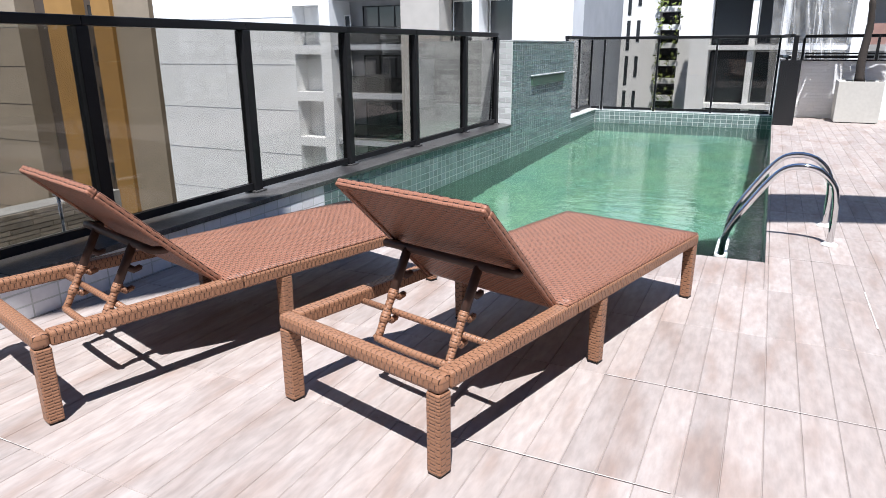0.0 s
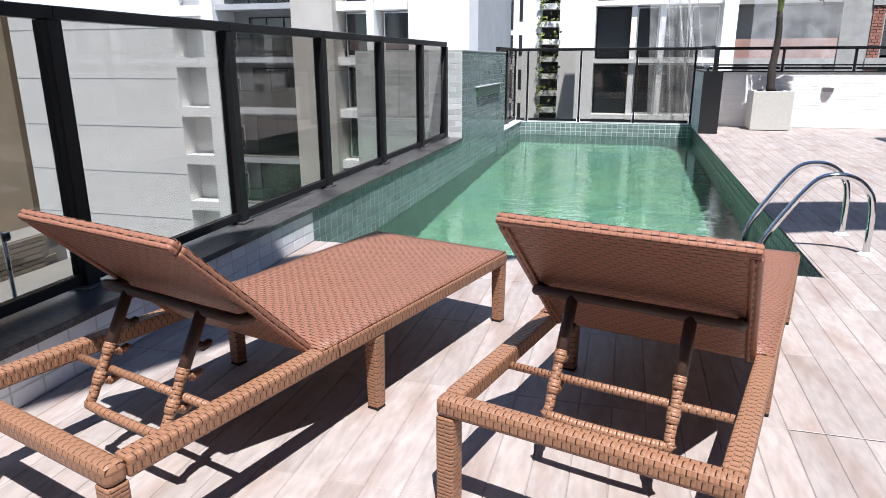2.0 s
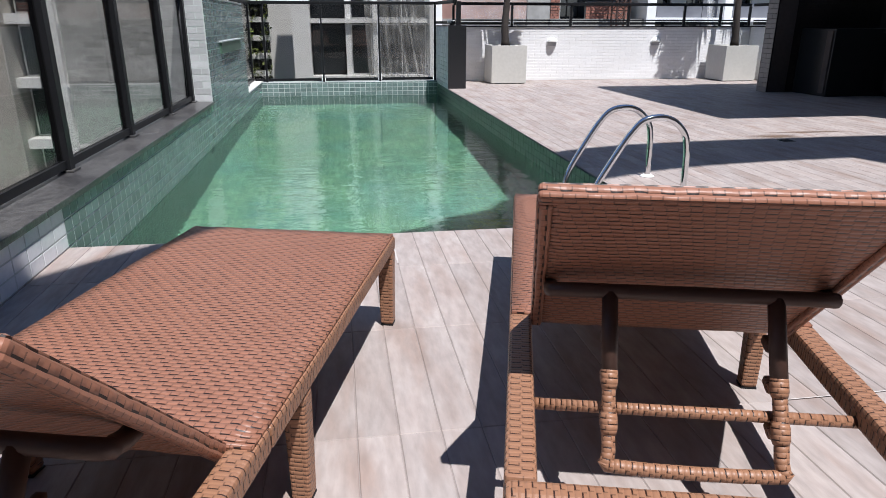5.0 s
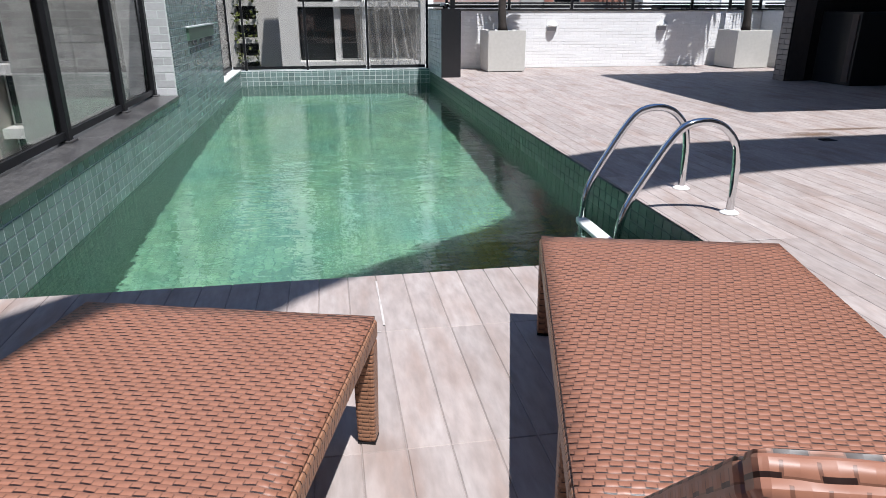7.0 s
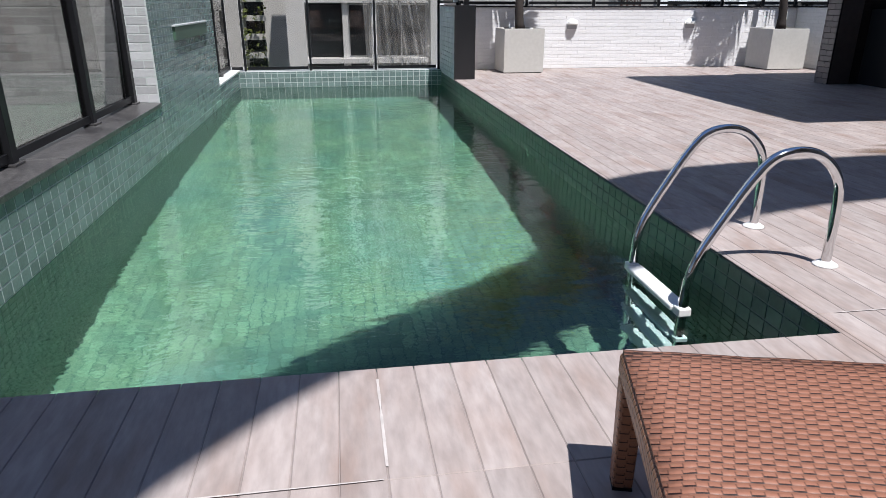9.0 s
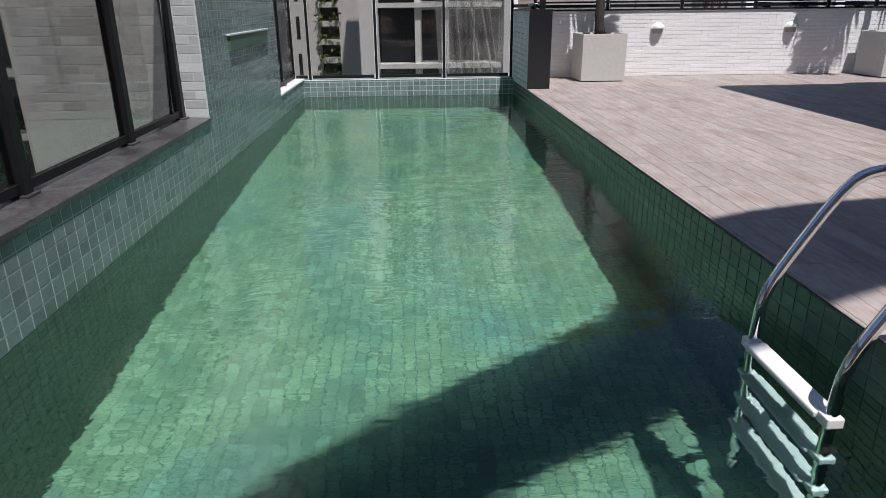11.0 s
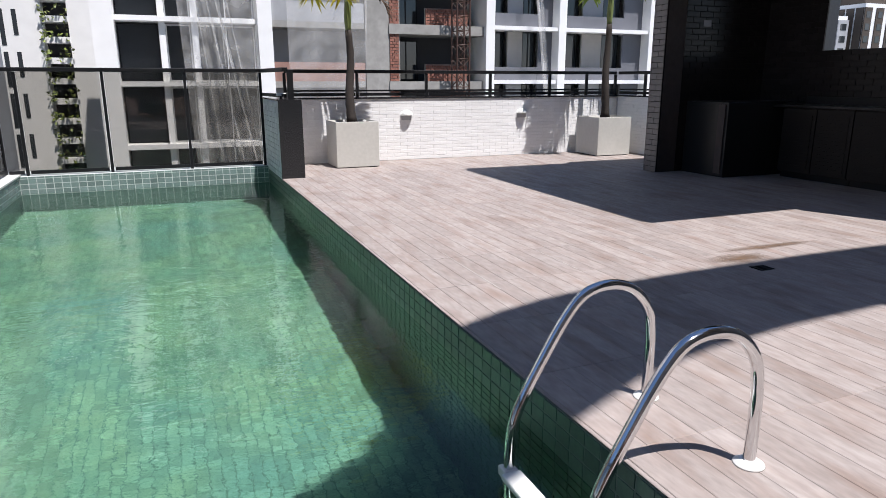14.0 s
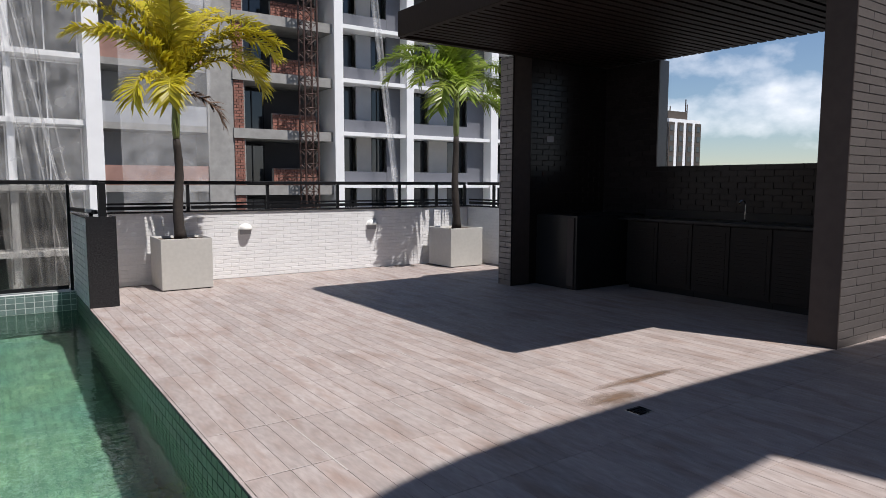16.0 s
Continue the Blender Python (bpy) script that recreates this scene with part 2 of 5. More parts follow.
M["brown_wall"] = mat("brown_facade_paint", (0.075, 0.058, 0.045), 0.7, grain=0.2, gscale=1.2, stain=0.3, sscale=0.3)
M["concrete"] = mat("raw_concrete", (0.36, 0.35, 0.33), 0.85, grain=0.4, gscale=3, stain=0.5, sscale=0.7, bump=0.3, bscale=5)
M["red_brick"] = mat("red_brick", (0.30, 0.13, 0.095), 0.85, grain=0.4, gscale=6, stain=0.3, sscale=1, island=0.25)
# near-black colour drawn for the unlit depth of niches and open floors
M["recess_shade"] = mat("shaded_recess", (0.05, 0.05, 0.055), 0.7, grain=0.3, gscale=1)
M["window_glass"] = mat("window_glass", (0.035, 0.04, 0.045), 0.06, spec=0.7)
M["planter"] = mat("planter_shell", (0.52, 0.51, 0.475), 0.5, grain=0.15, gscale=20, stain=0.3, sscale=2.5, stain_col=(0.44, 0.43, 0.395), bump=0.1, bscale=50)
M["soil"] = mat("soil", (0.07, 0.045, 0.03), 0.95, grain=0.6, gscale=40, bump=0.8, bscale=30)
M["trunk"] = mat("palm_trunk", (0.04, 0.031, 0.026), 0.85, grain=0.6, gscale=30, stain=0.4, sscale=6, bump=0.6, bscale=35, stretch=(1, 1, 4))
M["crownshaft"] = mat("palm_crownshaft", (0.17, 0.21, 0.07), 0.5, grain=0.4, gscale=12, stain=0.4, sscale=5, stretch=(1, 1, .3))
M["leaf_yellow"] = mat("palm_leaf_yellow", (0.62, 0.50, 0.03), 0.38, grain=0.3, gscale=5, stain=0.75, sscale=2.2, stain_col=(0.33, 0.33, 0.03), island=0.3)
M["leaf_green"] = mat("palm_leaf_green", (0.25, 0.33, 0.05), 0.38, grain=0.3, gscale=5, stain=0.6, sscale=2.2, stain_col=(0.22, 0.23, 0.04), island=0.3)


def leafy(m, color):
    """Thin leaf: part of the light passes through."""
    n, l = m.node_tree.nodes, m.node_tree.links
    tr, mx = n.new("ShaderNodeBsdfTranslucent"), n.new("ShaderNodeMixShader")
    tr.inputs["Color"].default_value = (*color, 1)
    mx.inputs[0].default_value = 0.32
    l.new(n["Principled BSDF"].outputs[0], mx.inputs[1])
    l.new(tr.outputs[0], mx.inputs[2])
    l.new(mx.outputs[0], n["Material Output"].inputs["Surface"])


leafy(M["leaf_yellow"], (0.55, 0.50, 0.03))
leafy(M["leaf_green"], (0.27, 0.40, 0.03))
M["leaf_dry"] = mat("palm_leaf_dry", (0.11, 0.06, 0.035), 0.8, grain=0.4, gscale=8, island=0.25)
M["foliage"] = mat("balcony_foliage", (0.15, 0.19, 0.04), 0.6, island=0.4)
M["cane"] = twill("cane_seat", (0.272, 0.122, 0.077), (0.018, 0.007, 0.005), 0.043, 0.0162, shift=0.40, reach=0.24, seam=0.45, relief=0.62)
M["cane_band"] = twill("cane_wrap", (0.275, 0.138, 0.080), (0.035, 0.015, 0.009), 0.050, 0.0120, True, 0.5, 0.2, 0.12, 0.32)
M["cane_dark"] = mat("brown_steel", (0.055, 0.026, 0.018), 0.5, grain=0.3, gscale=40)
M["glass"] = glassy("fence_glass", (0.68, 0.67, 0.645))
M["water"] = watery("pool_water")
M["asphalt"] = mat("city_ground", (0.16, 0.16, 0.15), 0.9, grain=0.4, gscale=0.3, stain=0.4, sscale=0.05)
M["counter"] = mat("dark_counter_stone", (0.02, 0.02, 0.021), 0.3, spec=0.25, grain=0.5, gscale=120)
M["cabinet"] = mat("dark_cabinet_wood", (0.018, 0.014, 0.013), 0.5, spec=0.2, grain=0.4, gscale=12, stretch=(1, 1, 6))
# grey-brown picked to weaken bounce from the added unseen walls and slab
M["unseen_mass"] = mat("unseen_mass_grey", (0.30, 0.27, 0.26), 0.5, grain=0.3, gscale=8, stain=0.3, sscale=0.6)
M["far_grey"] = mat("far_facade_grey", (0.36, 0.35, 0.35), 0.7, grain=0.2, gscale=0.5)
M["wet"] = mat("damp_stain", (0.22, 0.14, 0.09), 0.4, grain=0.5, gscale=8, stain=0.5, sscale=4)


def fade_out(m, most):
    """A stain that thins out to its rim."""
    n, l = m.node_tree.nodes, m.node_tree.links
    tc, mp, gr, no = n.new("ShaderNodeTexCoord"), n.new("ShaderNodeMapping"), n.new("ShaderNodeTexGradient"), n.new("ShaderNodeTexNoise")
    mp.inputs["Location"].default_value, mp.inputs["Scale"].default_value = (-1, -1, 0), (2, 2, 0)
    gr.gradient_type = "SPHERICAL"
    no.inputs["Scale"].default_value, no.inputs["Detail"].default_value = 5, 6
    l.new(tc.outputs["Generated"], mp.inputs["Vector"])
    l.new(mp.outputs["Vector"], gr.inputs["Vector"])
    l.new(tc.outputs["Generated"], no.inputs["Vector"])
    a, b = n.new("ShaderNodeMath"), n.new("ShaderNodeMath")
    a.operation, b.operation = "MULTIPLY", "MULTIPLY"
    b.inputs[1].default_value = most
    l.new(gr.outputs["Fac"], a.inputs[0])
    l.new(no.outputs["Fac"], a.inputs[1])
    l.new(a.outputs[0], b.inputs[0])
    b.use_clamp = True
    l.new(b.outputs[0], n["Principled BSDF"].inputs["Alpha"])


fade_out(M["wet"], 1.7)
M["stacked_stone"] = mat("stacked_stone", (0.30, 0.26, 0.21), 0.85, grain=0.5, gscale=20, stain=0.4, sscale=4, bump=0.5, bscale=30, island=0.3)
M["faded_panel"] = mat("faded_pink_panel", (0.38, 0.22, 0.18), 0.8, grain=0.3, gscale=3, stain=0.4, sscale=1)
M["chalk"] = mat("white_grout_smear", (0.56, 0.52, 0.495), 0.8, grain=0.6, gscale=22, stain=0.5, sscale=9, stain_col=(0.36, 0.31, 0.285))


def veil_mat():
    """White debris netting: a fine open mesh."""
    m = bpy.data.materials.new("debris_netting")
    m.use_nodes = True
    n, l = m.node_tree.nodes, m.node_tree.links
    b = n["Principled BSDF"]
    b.inputs["Base Color"].default_value = (0.85, 0.84, 0.82, 1)
    b.inputs["Roughness"].default_value = 0.8
    geo = n.new("ShaderNodeNewGeometry")
    t = n.new("ShaderNodeTexNoise")
    t.inputs["Scale"].default_value, t.inputs["Detail"].default_value = 1.1, 4
    l.new(geo.outputs["Position"], t.inputs["Vector"])
    r = n.new("ShaderNodeMapRange")
    r.inputs["From Min"].default_value, r.inputs["From Max"].default_value = 0.3, 0.7
    r.inputs["To Min"].default_value, r.inputs["To Max"].default_value = 0.10, 0.32
    l.new(t.outputs["Fac"], r.inputs["Value"])
    l.new(r.outputs["Result"], b.inputs["Alpha"])
    return m


M["veil"] = veil_mat()


# ---------- builders ----------
def mesh_of(name, bm, material):
    me = bpy.data.meshes.new(name)
    bm.to_mesh(me)
    bm.free()
    me.materials.append(material)
    return me


def part(name, bm, material, parent=None, label="", smooth=False):
    me = bm if isinstance(bm, bpy.types.Mesh) else mesh_of(name, bm, material)
    if smooth:
        for p in me.polygons:
            p.use_smooth = True
    ob = new(name, me)
    ob.parent = parent
    return tagged(ob, label)


def thing(name, label, category, group="", kind="", at=None):
    ob = new(name)
    if at is not None:
        ob.matrix_world = at
    return tagged(ob, label, category, group, kind)


def box(bm, x0, x1, y0, y1, z0, z1, bevel=0.0, m=None, uv=False):
    vs = [bm.verts.new((x, y, z)) for x in (x0, x1) for y in (y0, y1) for z in (z0, z1)]
    fs = [bm.faces.new([vs[i] for i in q]) for q in ((0, 1, 3, 2), (4, 6, 7, 5), (0, 4, 5, 1), (2, 3, 7, 6), (0, 2, 6, 4), (1, 5, 7, 3))]
    if bevel:
        es = {e for f in fs for e in f.edges}
        r = bmesh.ops.bevel(bm, geom=list(es), offset=bevel, segments=2, affect="EDGES", profile=0.5)
        vs = [v for v in {v for f in r["faces"] for v in f.verts} | {v for v in vs if v.is_valid}]
    if uv:
        lay = bm.loops.layers.uv.verify()
        d = (x1 - x0, y1 - y0, z1 - z0)
        ax = d.index(max(d))
        o = [i for i in range(3) if i != ax]
        for f in {f for v in vs for f in v.link_faces}:
            nrm = [abs(c) for c in f.normal] if f.normal.length else [0, 0, 0]
            f.normal_update()
            nrm = [abs(c) for c in f.normal]
            k = o[0] if nrm[o[1]] > nrm[o[0]] else o[1]
            for lp in f.loops:
                lp[lay].uv = (lp.vert.co[ax], lp.vert.co[k])
    if m is not None:
        bmesh.ops.transform(bm, matrix=m, verts=vs)
    return vs


def block(name, x0, x1, y0, y1, z0, z1, material, parent=None, label="", bevel=0.0, m=None, uv=False):
    bm = bmesh.new()
    box(bm, x0, x1, y0, y1, z0, z1, bevel, m, uv)
    return part(name, bm, material, parent, label)


def structure(name, label, x0, x1, y0, y1, z0, z1, material, bevel=0.0, category="wall"):
    return tagged(block(name, x0, x1, y0, y1, z0, z1, material, None, label, bevel), label, category, kind="structure")


def tube(bm, pts, r, seg=12, smooth_steps=0, close=False, uv=False):
    """A round tube along points; with smooth_steps the points are rounded first."""
    P = [Vector(p) for p in pts]
    if smooth_steps:
        Q = []
        for i in range(len(P) - 1):
            a, b, c, d = P[max(i - 1, 0)], P[i], P[i + 1], P[min(i + 2, len(P) - 1)]
            for s in range(smooth_steps):
                t = s / smooth_steps
                Q.append(0.5 * (2 * b + (c - a) * t + (2 * a - 5 * b + 4 * c - d) * t * t + (3 * b - a - 3 * c + d) * t ** 3))
        P = Q + [P[-1]]
    rings, up, dist = [], None, 0.0
    lay = bm.loops.layers.uv.verify() if uv else None
    ds = []
    for i, p in enumerate(P):
        t = (P[min(i + 1, len(P) - 1)] - P[max(i - 1, 0)]).normalized()
        if up is None:
            up = t.orthogonal().normalized()
        up = (up - t * up.dot(t)).normalized()
        side = t.cross(up)
        rr = r
        if isinstance(r, (list, tuple)):
            q = i / (len(P) - 1) * (len(r) - 1)
            k = min(int(q), len(r) - 2)
            rr = r[k] + (r[k + 1] - r[k]) * (q - k)
        rings.append([bm.verts.new(p + (up * math.cos(a) + side * math.sin(a)) * rr) for a in (2 * math.pi * k / seg for k in range(seg))])
        if i:
            dist += (P[i] - P[i - 1]).length
        ds.append(dist)
    for i in range(len(rings) - 1):
        for k in range(seg):
            f = bm.faces.new([rings[i][k], rings[i][(k + 1) % seg], rings[i + 1][(k + 1) % seg], rings[i + 1][k]])
            f.smooth = True
            if uv:
                for lp, (u, v) in zip(f.loops, ((ds[i], k), (ds[i], k + 1), (ds[i + 1], k + 1), (ds[i + 1], k))):
                    lp[lay].uv = (u, v * 0.01)
    bm.faces.new(rings[0][::-1])
    bm.faces.new(rings[-1])
    return bm


def prism(bm, plan, z0, z1):
    lo, hi = [bm.verts.new((x, y, z0)) for x, y in plan], [bm.verts.new((x, y, z1)) for x, y in plan]
    bm.faces.new(lo[::-1])
    bm.faces.new(hi)
    for i in range(len(plan)):
        j = (i + 1) % len(plan)
        bm.faces.new([lo[i], lo[j], hi[j], hi[i]])
    return bm


def joined_tiles(name, cells, o, u, v, nrm, depth, material, parent, label=""):
    """Many small tiles in one mesh; cells are (u0, u1, v0, v1) on the plane."""
    o, u, v, nrm = Vector(o), Vector(u), Vector(v), Vector(nrm)
    verts, faces = [], []
    e = min(0.004, depth)
    for a, b, c, d in cells:
        k = len(verts)
        for h, g in ((0, 0), (depth, e * 0.6)):
            for s, t in ((a + g, c + g), (b - g, c + g), (b - g, d - g), (a + g, d - g)):
                verts.append(o + u * s + v * t + nrm * h)
        faces += [(k + 4, k + 5, k + 6, k + 7), (k, k + 1, k + 5, k + 4), (k + 1, k + 2, k + 6, k + 5), (k + 2, k + 3, k + 7, k + 6), (k + 3, k, k + 4, k + 7)]
    me = bpy.data.meshes.new(name)
    me.from_pydata([tuple(q) for q in verts], [], faces)
    if u.cross(v).dot(nrm) < 0:
        me.flip_normals()
    me.materials.append(material)
    ob = new(name, me)
    ob.parent = parent
    return tagged(ob, label, kind="stuff")


def grid_cells(w, h, pu, pv, gap, stagger=0.0, skip=None):
    out = []
    for j in range(math.ceil(h / pv - 0.02)):
        s = -pu * stagger if j % 2 else 0.0
        for i in range(math.ceil((w - s) / pu - 0.02)):
            a, b = max(s + i * pu, 0) + gap / 2, min(s + (i + 1) * pu, w) - gap / 2
            c, d = j * pv + gap / 2, min((j + 1) * pv, h) - gap / 2
            if b - a > 0.008 and d - c > 0.006 and not (skip and skip((a + b) / 2, (c + d) / 2)):
                out.append((a, b, c, d))
    return out


def tile_pieces(name, cells, o, u, v, nrm, depth, material, parent):
    """Tiles as separate pieces that share a mesh where alike."""
    o, u, v, nrm = Vector(o), Vector(u), Vector(v), Vector(nrm)
    made = {}
    for a, b, c, d in cells:
        key = (round(b - a, 3), round(d - c, 3))
        if key not in made:
            e = 0.0025
            hw, hh = key[0] / 2, key[1] / 2
            q = [u * s * hw + v * t * hh for s, t in ((-1, -1), (1, -1), (1, 1), (-1, 1))]
            p = [u * s * (hw - e) + v * t * (hh - e) + nrm * depth for s, t in ((-1, -1), (1, -1), (1, 1), (-1, 1))]
            me = bpy.data.meshes.new(name)
            me.from_pydata([tuple(x) for x in q + p], [], [(4, 5, 6, 7), (0, 1, 5, 4), (1, 2, 6, 5), (2, 3, 7, 6), (3, 0, 4, 7)])
            if u.cross(v).dot(nrm) < 0:
                me.flip_normals()
            me.materials.append(material)
            made[key] = me
        ob = new(name, made[key])
        ob.location = o + u * (a + b) / 2 + v * (c + d) / 2
        ob.parent = parent

# ---------- setting: pool terrace ----------
PW, PL = 3.33, 9.62          # pool width and length
WATER, DEEP = -0.22, -1.55   # water level, pool floor
PARA = 9.86                  # face of the white parapet
FL = -0.003                  # screed under the deck tiles

structure("floor", "grout bed under the wood-look deck tiles", PW + 0.03, 12.0, -7.5, PARA, -0.25, FL, M["grout"], category="floor")
near_floor = structure("floor_near", "grout bed under the wood-look deck tiles before the pool", 0.0, PW + 0.03, -7.5, -0.02, -0.25, FL, M["grout"], category="floor")
pool = thing("pool", "long green-tiled swimming pool, full of clear water", "pool", kind="structure")
block("pool_bed", -0.3, PW + 0.3, -0.3, PL + 0.3, DEEP - 0.25, DEEP - 0.003, M["floor_grout"], pool)
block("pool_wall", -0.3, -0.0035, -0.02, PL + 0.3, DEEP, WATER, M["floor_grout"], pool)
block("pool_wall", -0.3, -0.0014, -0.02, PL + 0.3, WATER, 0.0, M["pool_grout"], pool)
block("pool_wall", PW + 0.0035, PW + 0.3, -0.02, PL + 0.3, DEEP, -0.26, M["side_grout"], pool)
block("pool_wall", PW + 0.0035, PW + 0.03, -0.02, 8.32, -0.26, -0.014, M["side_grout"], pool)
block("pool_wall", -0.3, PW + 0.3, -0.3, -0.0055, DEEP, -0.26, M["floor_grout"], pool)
block("pool_wall", -0.3, PW + 0.3, PL + 0.0035, PL + 0.3, DEEP, WATER, M["floor_grout"], pool)
block("pool_wall", -0.3, PW + 0.3, PL + 0.0014, PL + 0.3, WATER, 0.03, M["pool_grout"], pool)
bm = bmesh.new()
bmesh.ops.create_grid(bm, x_segments=1, y_segments=1, size=0.5)
bmesh.ops.transform(bm, matrix=Matrix.Translation((PW / 2, PL / 2 - 0.01, WATER)) @ Matrix.Diagonal((PW + 0.02, PL + 0.02, 1, 1)), verts=bm.verts)
water = tagged(part("water", bm, M["water"]), "clear green rippled pool water", "water", kind="structure")
water.visible_shadow = False

# low wall with granite coping on the pool's long side
low_wall = thing("wall_west", "low tiled wall with grey granite coping", "wall", kind="structure")
block("core", -0.30, -0.0015, -7.5, 4.5, 0.0, 0.215, M["pool_grout"], low_wall)
block("core", -0.30, -0.013, -7.5, -0.02, -0.25, 0.0, M["white_grout"], low_wall)
for a, b in ((-7.5, -5.0), (-5.0, -2.6), (-2.6, -0.2), (-0.2, 2.2), (2.2, 4.497)):
    block("coping", -0.34, 0.014, a + 0.002, b - 0.002, 0.216, 0.252, M["granite"], low_wall, bevel=0.004)
block("core", -0.30, -0.012, 7.72, PL + 0.3, 0.0, 0.03, M["white_grout"], low_wall)
block("coping", -0.31, 0.012, 7.722, PL + 0.3, 0.031, 0.055, M["white_plastic"], low_wall, bevel=0.003)

pier = thing("wall_screen", "tall green-tiled screen wall with a pale tiled end", "wall", kind="structure")
block("core", -1.5, -0.0015, 4.5015, 7.70, -0.2, 1.365, M["pool_grout"], pier)
block("cap", -1.5, 0.004, 4.5, 7.715, 1.366, 1.385, M["pale_tile"], pier, bevel=0.003)
spout = thing("water_spout", "narrow green stone waterfall spout jutting from the tiled wall", "spout")
block("lip", 0.0, 0.034, 5.33, 7.08, 0.872, 0.89, M["pale_tile"], spout, "pale top slab", bevel=0.004)
block("mouth", 0.0, 0.026, 5.35, 7.06, 0.745, 0.871, M["pool_side"], spout, "dark green stone mouth")

# far wall block with black granite front, parapet, return
end_wall = thing("wall_pillar", "short wall with a black granite front face and pale green tiled side", "wall", kind="structure")
block("core", PW + 0.012, 3.64, 8.327, PARA + 0.2, -0.2, 1.04, M["white_grout"], end_wall)
block("granite_face", PW + 0.004, 3.65, 8.30, 8.325, -0.012, 1.06, M["black_granite"], end_wall, "polished black granite slab", bevel=0.002)
block("cap", PW + 0.004, 3.65, 8.327, PARA + 0.2, 1.041, 1.06, M["black_granite"], end_wall, bevel=0.002)

parapet = thing("wall_north", "white tiled parapet with a black stone cap", "wall", kind="structure")
block("core", 3.642, 9.95, PARA + 0.01, PARA + 0.2, -0.2, 1.02, M["white_grout"], parapet)
block("cap", 3.652, 9.95, PARA - 0.015, PARA + 0.22, 1.021, 1.045, M["black_granite"], parapet, bevel=0.003)
ret = thing("wall_return", "white tiled parapet return", "wall", kind="structure")
block("core", 9.96, 10.15, 7.21, PARA + 0.2, -0.2, 1.02, M["white_grout"], ret)
block("cap", 9.952, 10.17, 7.21, PARA + 0.22, 1.021, 1.045, M["black_granite"], ret, bevel=0.003)

# covered barbecue corner
RZ = 3.22
w1 = thing("wall_kitchen_side", "dark brown tiled side wall of the covered barbecue corner", "wall", kind="structure")
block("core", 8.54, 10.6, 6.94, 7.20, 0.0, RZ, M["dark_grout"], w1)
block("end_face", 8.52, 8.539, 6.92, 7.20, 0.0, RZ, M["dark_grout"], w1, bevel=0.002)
block("corner_panel", 8.541, 8.86, 6.918, 6.932, 0.0, RZ, M["brown_paint"], w1, "flat dark brown painted strip", bevel=0.002)
w2 = thing("wall_kitchen_front", "grey-brown tiled end wall of the covered barbecue corner", "wall", kind="structure")
block("core", 8.55, 12.0, 2.525, 2.76, 0.0, RZ + 0.28, M["brown_grout"], w2)
block("end_face", 8.53, 8.549, 2.513, 2.772, 0.0, RZ + 0.28, M["brown_paint"], w2, bevel=0.002)
w3 = thing("wall_kitchen_back", "dark tiled back wall with an open window to the sky", "wall", kind="structure")
WX, WY0, WY1, WZ = 10.42, 3.645, 5.96, 1.71
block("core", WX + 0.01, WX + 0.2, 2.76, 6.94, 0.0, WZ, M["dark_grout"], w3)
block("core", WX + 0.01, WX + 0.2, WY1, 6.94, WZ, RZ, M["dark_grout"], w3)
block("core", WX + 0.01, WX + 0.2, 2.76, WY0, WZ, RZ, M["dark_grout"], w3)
block("reveal", WX, WX + 0.2, WY1 - 0.02, WY1 - 0.002, WZ, RZ, M["brown_tile"], w3)
roof = thing("ceiling", "flat brown roof with a slatted soffit over the barbecue corner", "roof", kind="structure")
bm = bmesh.new()
box(bm, 6.70, 10.62, 2.80, 6.86, RZ + 0.06, RZ + 0.28)
box(bm, 6.62, 6.698, 2.79, 6.86, RZ, RZ + 0.30, 0.006)
box(bm, 6.70, 10.6, 6.86, 6.95, RZ, RZ + 0.30, 0.006)
box(bm, 6.62, 8.51, 2.722, 2.788, RZ, RZ + 0.30, 0.006)
y = 2.86
while y < 6.8:
    box(bm, 6.70, 10.6, y, y + 0.085, RZ + 0.025, RZ + 0.059)
    y += 0.125
part("roof_body", bm, M["slat"], roof)

# added unseen behind the walk: plain walls to dim sky light, curved shade slab
structure("wall_south", "unseen plain grey-brown wall added behind the terrace to dim sky light", -0.3, 12.0, -7.8, -7.5, -0.25, 7.9, M["unseen_mass"])
# set back so the sun still clears it; only blocks sky light
structure("wall_tower", "unseen plain grey-brown wall added far behind the terrace to block southern sky", -26.0, 24.0, -25.0, -24.0, -0.25, 46.0, M["unseen_mass"])
structure("wall_east", "unseen plain grey-brown side wall added to dim eastern sky light", 12.0, 12.3, -9.5, 2.76, -0.25, 14.0, M["unseen_mass"])
# wanted shadow outline at deck level; pool stretch shifted to suit refraction
SHADE_PLAN = [(-2.0, -4.0), (-0.55, -1.25), (0.0, -0.5), (0.41, -0.08), (1.01, 0.53), (1.71, 1.09), (2.51, 1.60), (3.15, 1.95), (3.33, 2.16), (3.65, 2.30), (4.02, 2.41), (4.42, 2.48), (5.1, 2.54), (5.75, 2.565), (6.49, 2.58), (7.33, 2.566), (8.41, 2.51), (9.3, 2.42), (12.0, 2.0),
        (12.0, -7.0), (6.0, -7.0), (6.0, 1.0), (5.826, 1.577), (5.1, 1.54), (4.4, 1.455), (3.85, 1.315), (3.33, 1.08), (2.3, 0.62), (1.53, -0.06), (1.373, -0.20), (1.226, -0.367), (1.114, -0.50), (0.72, -1.08), (0.34, -1.95), (-0.8, -4.0)]
bm = bmesh.new()
